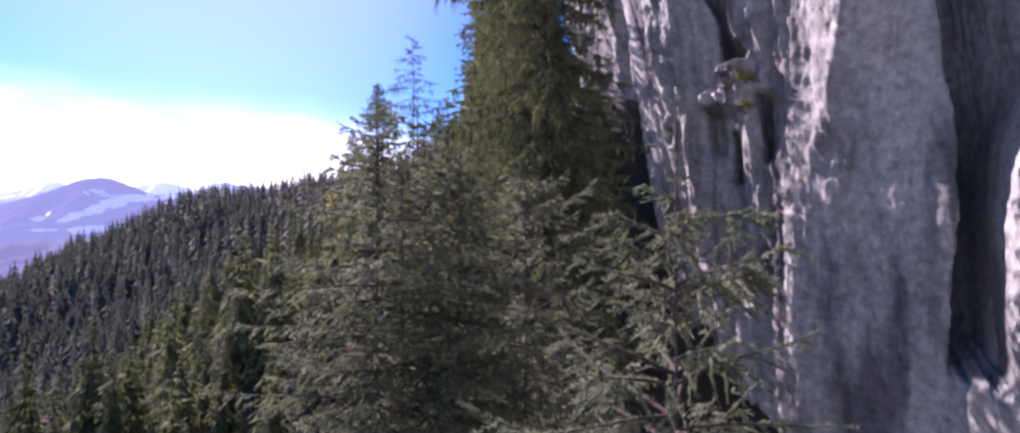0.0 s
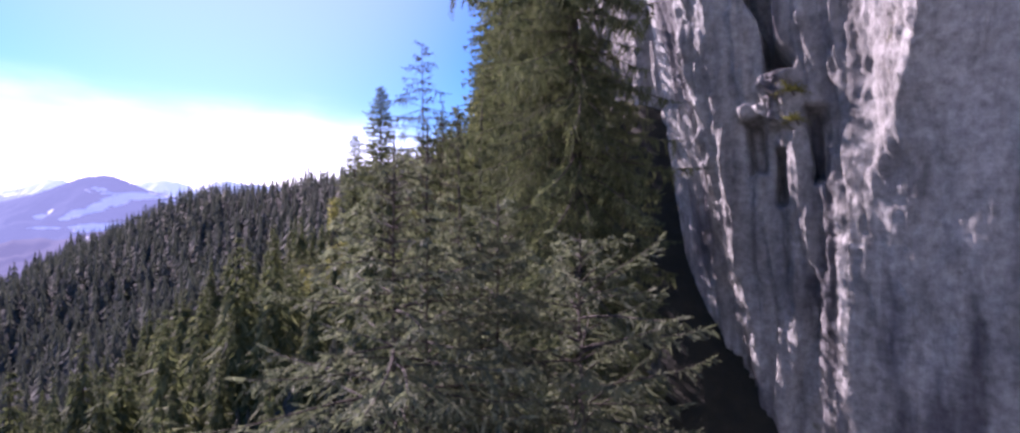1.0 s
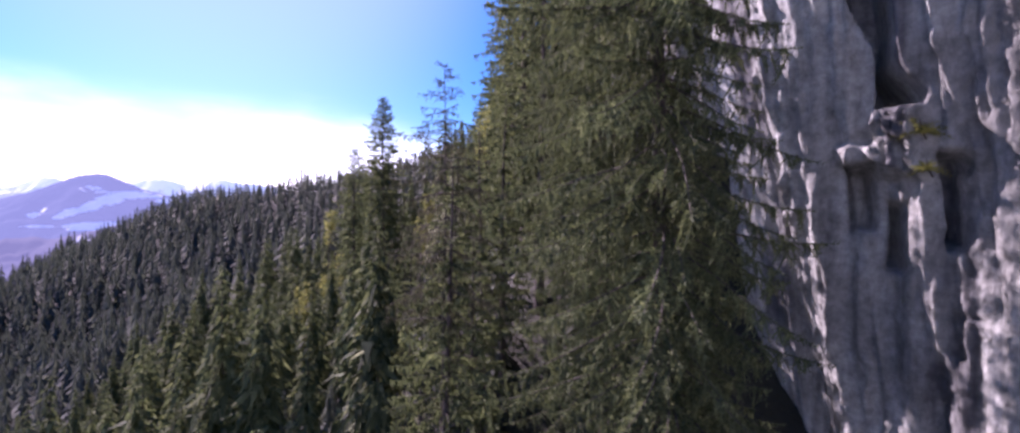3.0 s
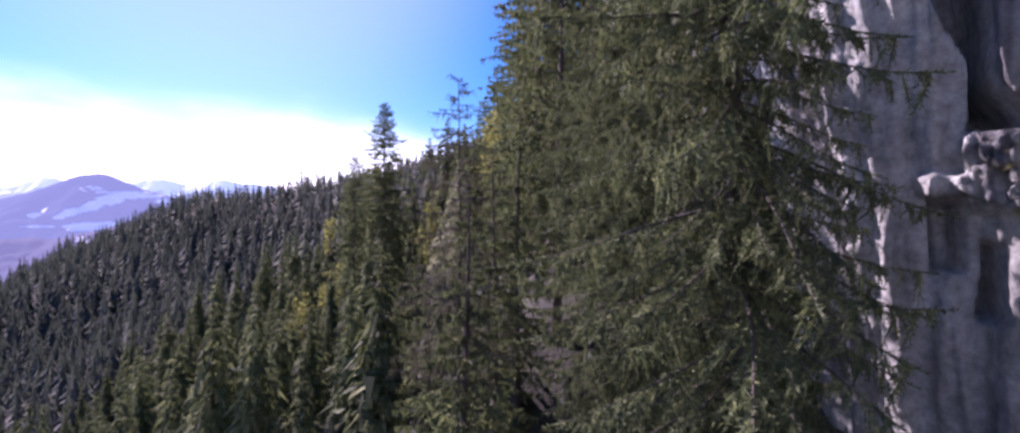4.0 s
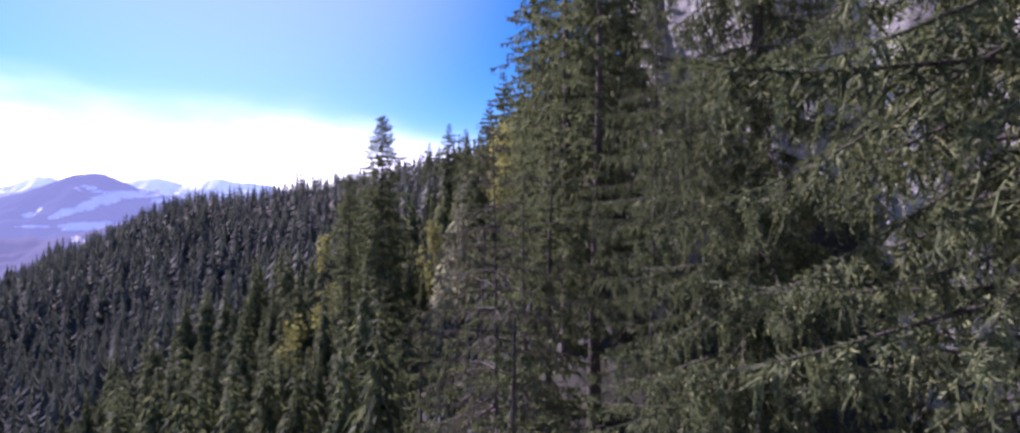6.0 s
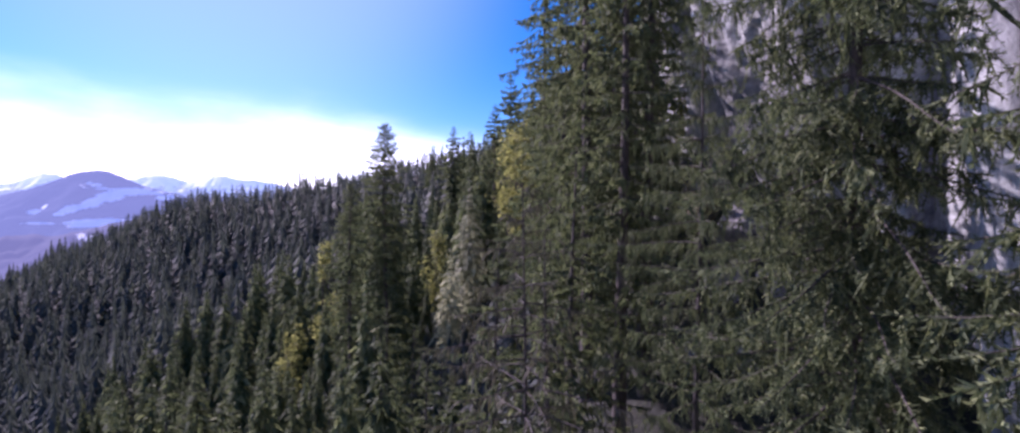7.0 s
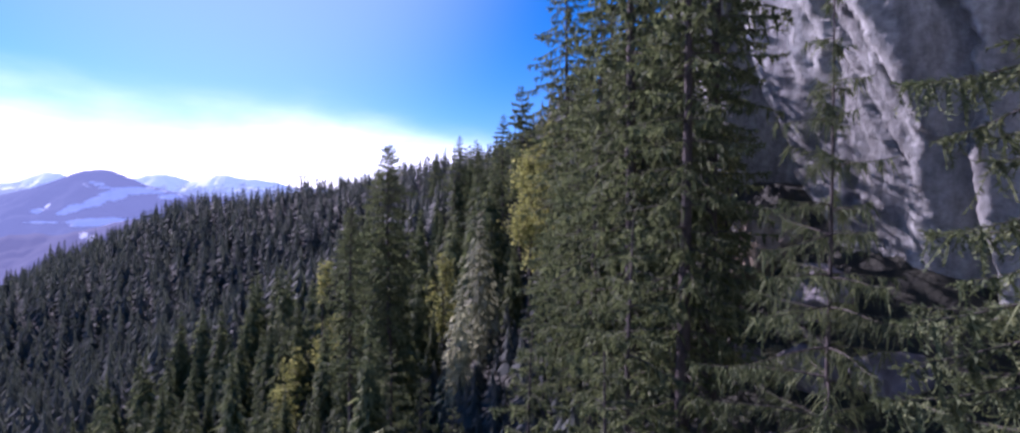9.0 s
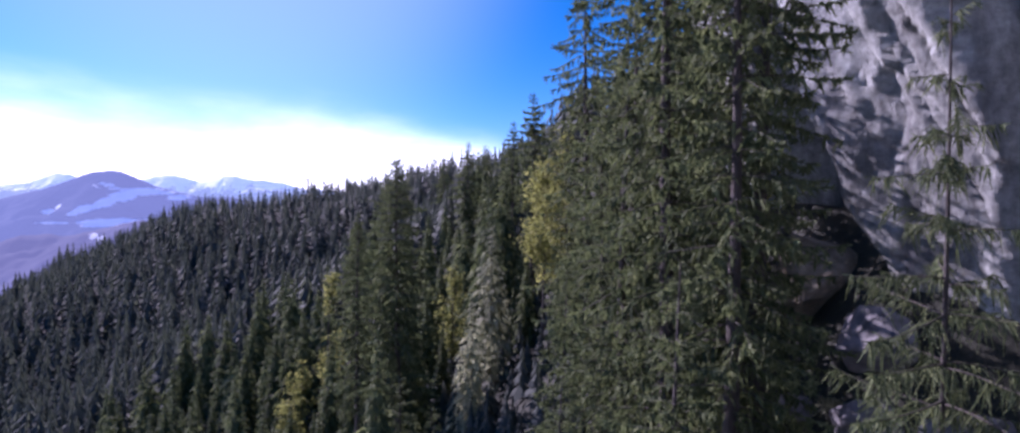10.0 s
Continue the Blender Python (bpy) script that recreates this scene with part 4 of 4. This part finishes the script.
# each ridge carries its own painted haze: glow colour, then its share
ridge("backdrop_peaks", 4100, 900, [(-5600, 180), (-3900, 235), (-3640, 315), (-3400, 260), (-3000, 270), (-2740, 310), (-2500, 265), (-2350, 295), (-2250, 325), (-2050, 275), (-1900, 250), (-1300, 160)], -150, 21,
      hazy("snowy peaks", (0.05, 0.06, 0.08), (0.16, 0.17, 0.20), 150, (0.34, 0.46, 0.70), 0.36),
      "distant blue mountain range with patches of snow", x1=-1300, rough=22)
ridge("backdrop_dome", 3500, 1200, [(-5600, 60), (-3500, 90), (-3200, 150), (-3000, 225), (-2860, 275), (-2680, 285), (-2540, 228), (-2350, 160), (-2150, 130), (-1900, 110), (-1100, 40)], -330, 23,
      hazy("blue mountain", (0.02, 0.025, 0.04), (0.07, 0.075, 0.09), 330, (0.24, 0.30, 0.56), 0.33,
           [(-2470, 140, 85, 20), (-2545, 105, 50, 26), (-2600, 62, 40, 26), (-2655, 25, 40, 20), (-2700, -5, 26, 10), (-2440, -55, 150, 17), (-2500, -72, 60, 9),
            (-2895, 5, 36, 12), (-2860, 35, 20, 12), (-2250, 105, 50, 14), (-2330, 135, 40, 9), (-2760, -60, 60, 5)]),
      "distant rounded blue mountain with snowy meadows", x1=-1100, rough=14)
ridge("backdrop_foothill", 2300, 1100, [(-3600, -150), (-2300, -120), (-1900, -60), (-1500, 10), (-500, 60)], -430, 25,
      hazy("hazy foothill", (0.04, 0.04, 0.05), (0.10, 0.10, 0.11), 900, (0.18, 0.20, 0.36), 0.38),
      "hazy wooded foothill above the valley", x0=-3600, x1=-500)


# ---- broadleaved trees in autumn leaf ----
def broadleaf(x, y, top, radius, mat, label, seed, leaves=2600, blade=0.16, low=0.45, base=None):
    rng = np.random.default_rng(seed)
    bz = float(ground_z(x, y)) if base is None else base
    h = top - bz
    tree = empty_thing("broadleaf_tree", pose(x, y, bz, 0, 0, rng.random() * 360), label, "tree")
    part("trunk", trunk_mesh(h * 0.94, 0.04 + 0.009 * h, rng, 0.02)[0], tree)
    cen = []
    for k in range(22):
        t = low + (1 - low) * rng.random()
        a = rng.random() * 6.283
        rr = radius * math.sin(math.pi * min(0.98, 0.18 + 0.8 * (t - low) / (1 - low))) * rng.uniform(0.35, 1.0)
        tip = np.array([rr * math.cos(a), rr * math.sin(a), h * t])
        root = np.array([0, 0, h * (t - 0.10 - 0.05 * rng.random())])
        mid = 0.5 * (tip + root) + np.array([0, 0, -0.04 * h * rng.random()])
        v, f = tube(np.stack([root, mid, tip]), np.array([0.05, 0.035, 0.012]) * (0.4 + 0.03 * h), 4)
        part("limb", tri_mesh("limb", v, f, [bark]), tree)
        cen.append((tip, mid))
    tips = np.array([p for pair in cen for p in pair])
    k = rng.integers(0, len(tips), leaves)
    pos = tips[k] + rng.normal(size=(leaves, 3)) * radius * 0.20
    a, b2 = rng.normal(size=(leaves, 3)), rng.normal(size=(leaves, 3))
    a /= np.linalg.norm(a, axis=1)[:, None]
    b2 -= a * np.sum(a * b2, 1)[:, None]
    b2 /= np.linalg.norm(b2, axis=1)[:, None]
    sz = blade * rng.uniform(0.6, 1.3, leaves)[:, None]
    v = np.stack([pos - a * sz, pos - b2 * sz * 0.55, pos + a * sz, pos + b2 * sz * 0.55], 1).reshape(-1, 3)
    part("crown", tri_mesh("crown", v, np.arange(len(v)).reshape(-1, 4), [mat]), tree)
    return tree


YELLOW = "small broadleaved tree in yellow-green autumn leaf among spruces"
broadleaf(-4.9, 75.5, 38.0, 3.1, leaf_yellow, YELLOW, 301, 4200, 0.20)
broadleaf(-3.2, 71.0, 40.5, 2.2, leaf_yellow, YELLOW, 302, 1800, 0.20)
broadleaf(-34.0, 100, 24.5, 2.2, leaf_yellow, YELLOW, 303, 1500, 0.24, low=0.2)
broadleaf(-37.6, 95, 11.5, 1.9, leaf_yellow, YELLOW, 304, 1500, 0.24, low=0.2)
broadleaf(-38.5, 101, 11.5, 1.7, leaf_yellow, YELLOW, 305, 1200, 0.24, low=0.2)
broadleaf(-14.8, 86, 27.0, 1.9, leaf_yellow, YELLOW, 306, 1500, 0.2, low=0.3)
broadleaf(5.2, 53.0, 37.0, 1.3, leaf_yellow, "small sunlit yellow-green tree at the cave mouth", 307, 900, 0.14, low=0.3)


# ---- rocks at the foot of the cliff ----
def stone(name, x, y, z, size, seed, mat, label, turn=0):
    """A broken block: the hull of random points, bevelled and roughened."""
    rng = np.random.default_rng(seed)
    bm = bmesh.new()
    for _ in range(16):
        d = rng.normal(size=3)
        d /= np.max(np.abs(d)) ** 0.6 * np.linalg.norm(d) ** 0.4
        bm.verts.new(Vector(d * np.array(size)))
    hull = bmesh.ops.convex_hull(bm, input=bm.verts)
    bmesh.ops.delete(bm, geom=list({g for g in hull["geom_interior"] if isinstance(g, bmesh.types.BMVert)}), context='VERTS')
    bmesh.ops.bevel(bm, geom=list(bm.edges), offset=0.07 * min(size), segments=2, affect='EDGES', profile=0.5)
    bmesh.ops.triangulate(bm, faces=bm.faces)
    bmesh.ops.subdivide_edges(bm, edges=[e for e in bm.edges if e.calc_length() > 0.3 * min(size)], cuts=2, use_grid_fill=True)
    co = np.array([v.co for v in bm.verts])
    k = fbm(co[:, 0] * 1.7 + seed, co[:, 1] * 1.7, co[:, 2] * 1.7, 4, 0.6, seed=seed)
    bm.normal_update()
    for v, a in zip(bm.verts, k):
        v.co += v.normal * float(a) * 0.10 * min(size)
    me = bpy.data.meshes.new(name)
    bm.to_mesh(me)
    bm.free()
    me.materials.append(mat)
    ob = new(name, me)
    ob.matrix_basis = pose(x, y, z, 0, 0, turn)
    return tagged(ob, label, "rock")


stone("ledge_rock", 6.2, 51.4, 30.3, (3.0, 2.2, 2.1), 404, ledge_mat, "flat earthy ledge of rock under the overhang", 20)
STONES = [(4.9, 44.2, 29.3, 1.1), (6.2, 45.6, 29.6, 1.6), (3.6, 46.6, 28.6, 0.8), (5.0, 41.5, 26.8, 1.0), (6.8, 42.2, 27.6, 1.3), (3.0, 43.4, 26.2, 0.9)]
for i, (x, y, z, r) in enumerate(STONES):
    gz = float(ground_z(x, y))
    stone("boulder", x, y, gz + 0.25 * r, (r, r * 0.85, r * 0.9), 410 + i, boulder_mat, "grey limestone boulder on the scree below the cliff", i * 50)

# ---- pylon on the far ridge ----
def pylon(x, y, h):
    bz = float(ground_z(x, y))
    steel = solid("pylon steel", [(0.3, (0.05, 0.05, 0.055)), (0.7, (0.10, 0.10, 0.11))], 2.0, rough=0.6)
    thing = empty_thing("cable_pylon", pose(x, y, bz, 0, 0, 10), "dark steel cable pylon with a crossbar on the ridge", "pylon")
    v, f = tube([(0, 0, 0), (0, 0, h * 0.5), (0, 0, h)], [0.7, 0.55, 0.4], 8)
    part("mast", tri_mesh("mast", v, f, [steel]), thing)
    v, f = tube([(-4.5, 0, h), (0, 0, h + 0.4), (4.5, 0, h)], [0.35, 0.5, 0.35], 6)
    part("crossbar", tri_mesh("crossbar", v, f, [steel]), thing)
    for sx in (-4.2, 4.2):
        v, f = tube([(sx, -1.2, h - 0.6), (sx, 0, h - 0.3), (sx, 1.2, h - 0.6)], [0.25, 0.3, 0.25], 6)
        part("roller", tri_mesh("roller", v, f, [steel]), thing)


pylon(-139, 352, 17)


# ---- shrubs on the rock ----
def shrub(x, y, z, r, mat, seed, label):
    rng = np.random.default_rng(seed)
    d = rng.normal(size=(60, 3))
    d[:, 2] = np.abs(d[:, 2]) * 0.8
    d /= np.linalg.norm(d, axis=1)[:, None]
    p = np.zeros((60, 3))
    v = needles(p, d, r * rng.uniform(0.5, 1.1, 60), r * 0.08, r * 0.16, r * 0.08, rng, 0.4)
    thing = empty_thing("shrub", pose(x, y, z), label, "shrub")
    tv, tf = tube([(0.25, 0, -0.25), (0.1, 0, 0), (0, 0, r * 0.6)], [0.03, 0.025, 0.008], 5)
    part("stem", tri_mesh("stem", tv, tf, [bark]), thing)
    part("foliage", tri_mesh("foliage", v, np.arange(len(v)).reshape(-1, 3), [mat]), thing)


shrub(11.2, 25.3, 26.7, 0.85, leaf_yellow, 501, "yellow-green bush growing from a crack in the cliff")
shrub(11.35, 25.2, 25.4, 0.65, leaf_yellow, 502, "yellow-green bush growing from a crack in the cliff")
shrub(4.4, 45.2, float(ground_z(4.4, 45.2)) + 0.3, 0.8, needle_sunlit, 503, "pale leafless bush on the scree below the cliff")
for x, y, up, r, seed in ((5.3, 40.3, 3.4, 1.1, 504), (6.0, 38.8, 4.0, 1.2, 505), (4.3, 42.0, 2.6, 0.9, 506)):
    broadleaf(x, y, float(ground_z(x, y)) + up, r, needle_mat, "small leafy shrub tree at the foot of the cliff", seed, 900, 0.10, low=0.25)
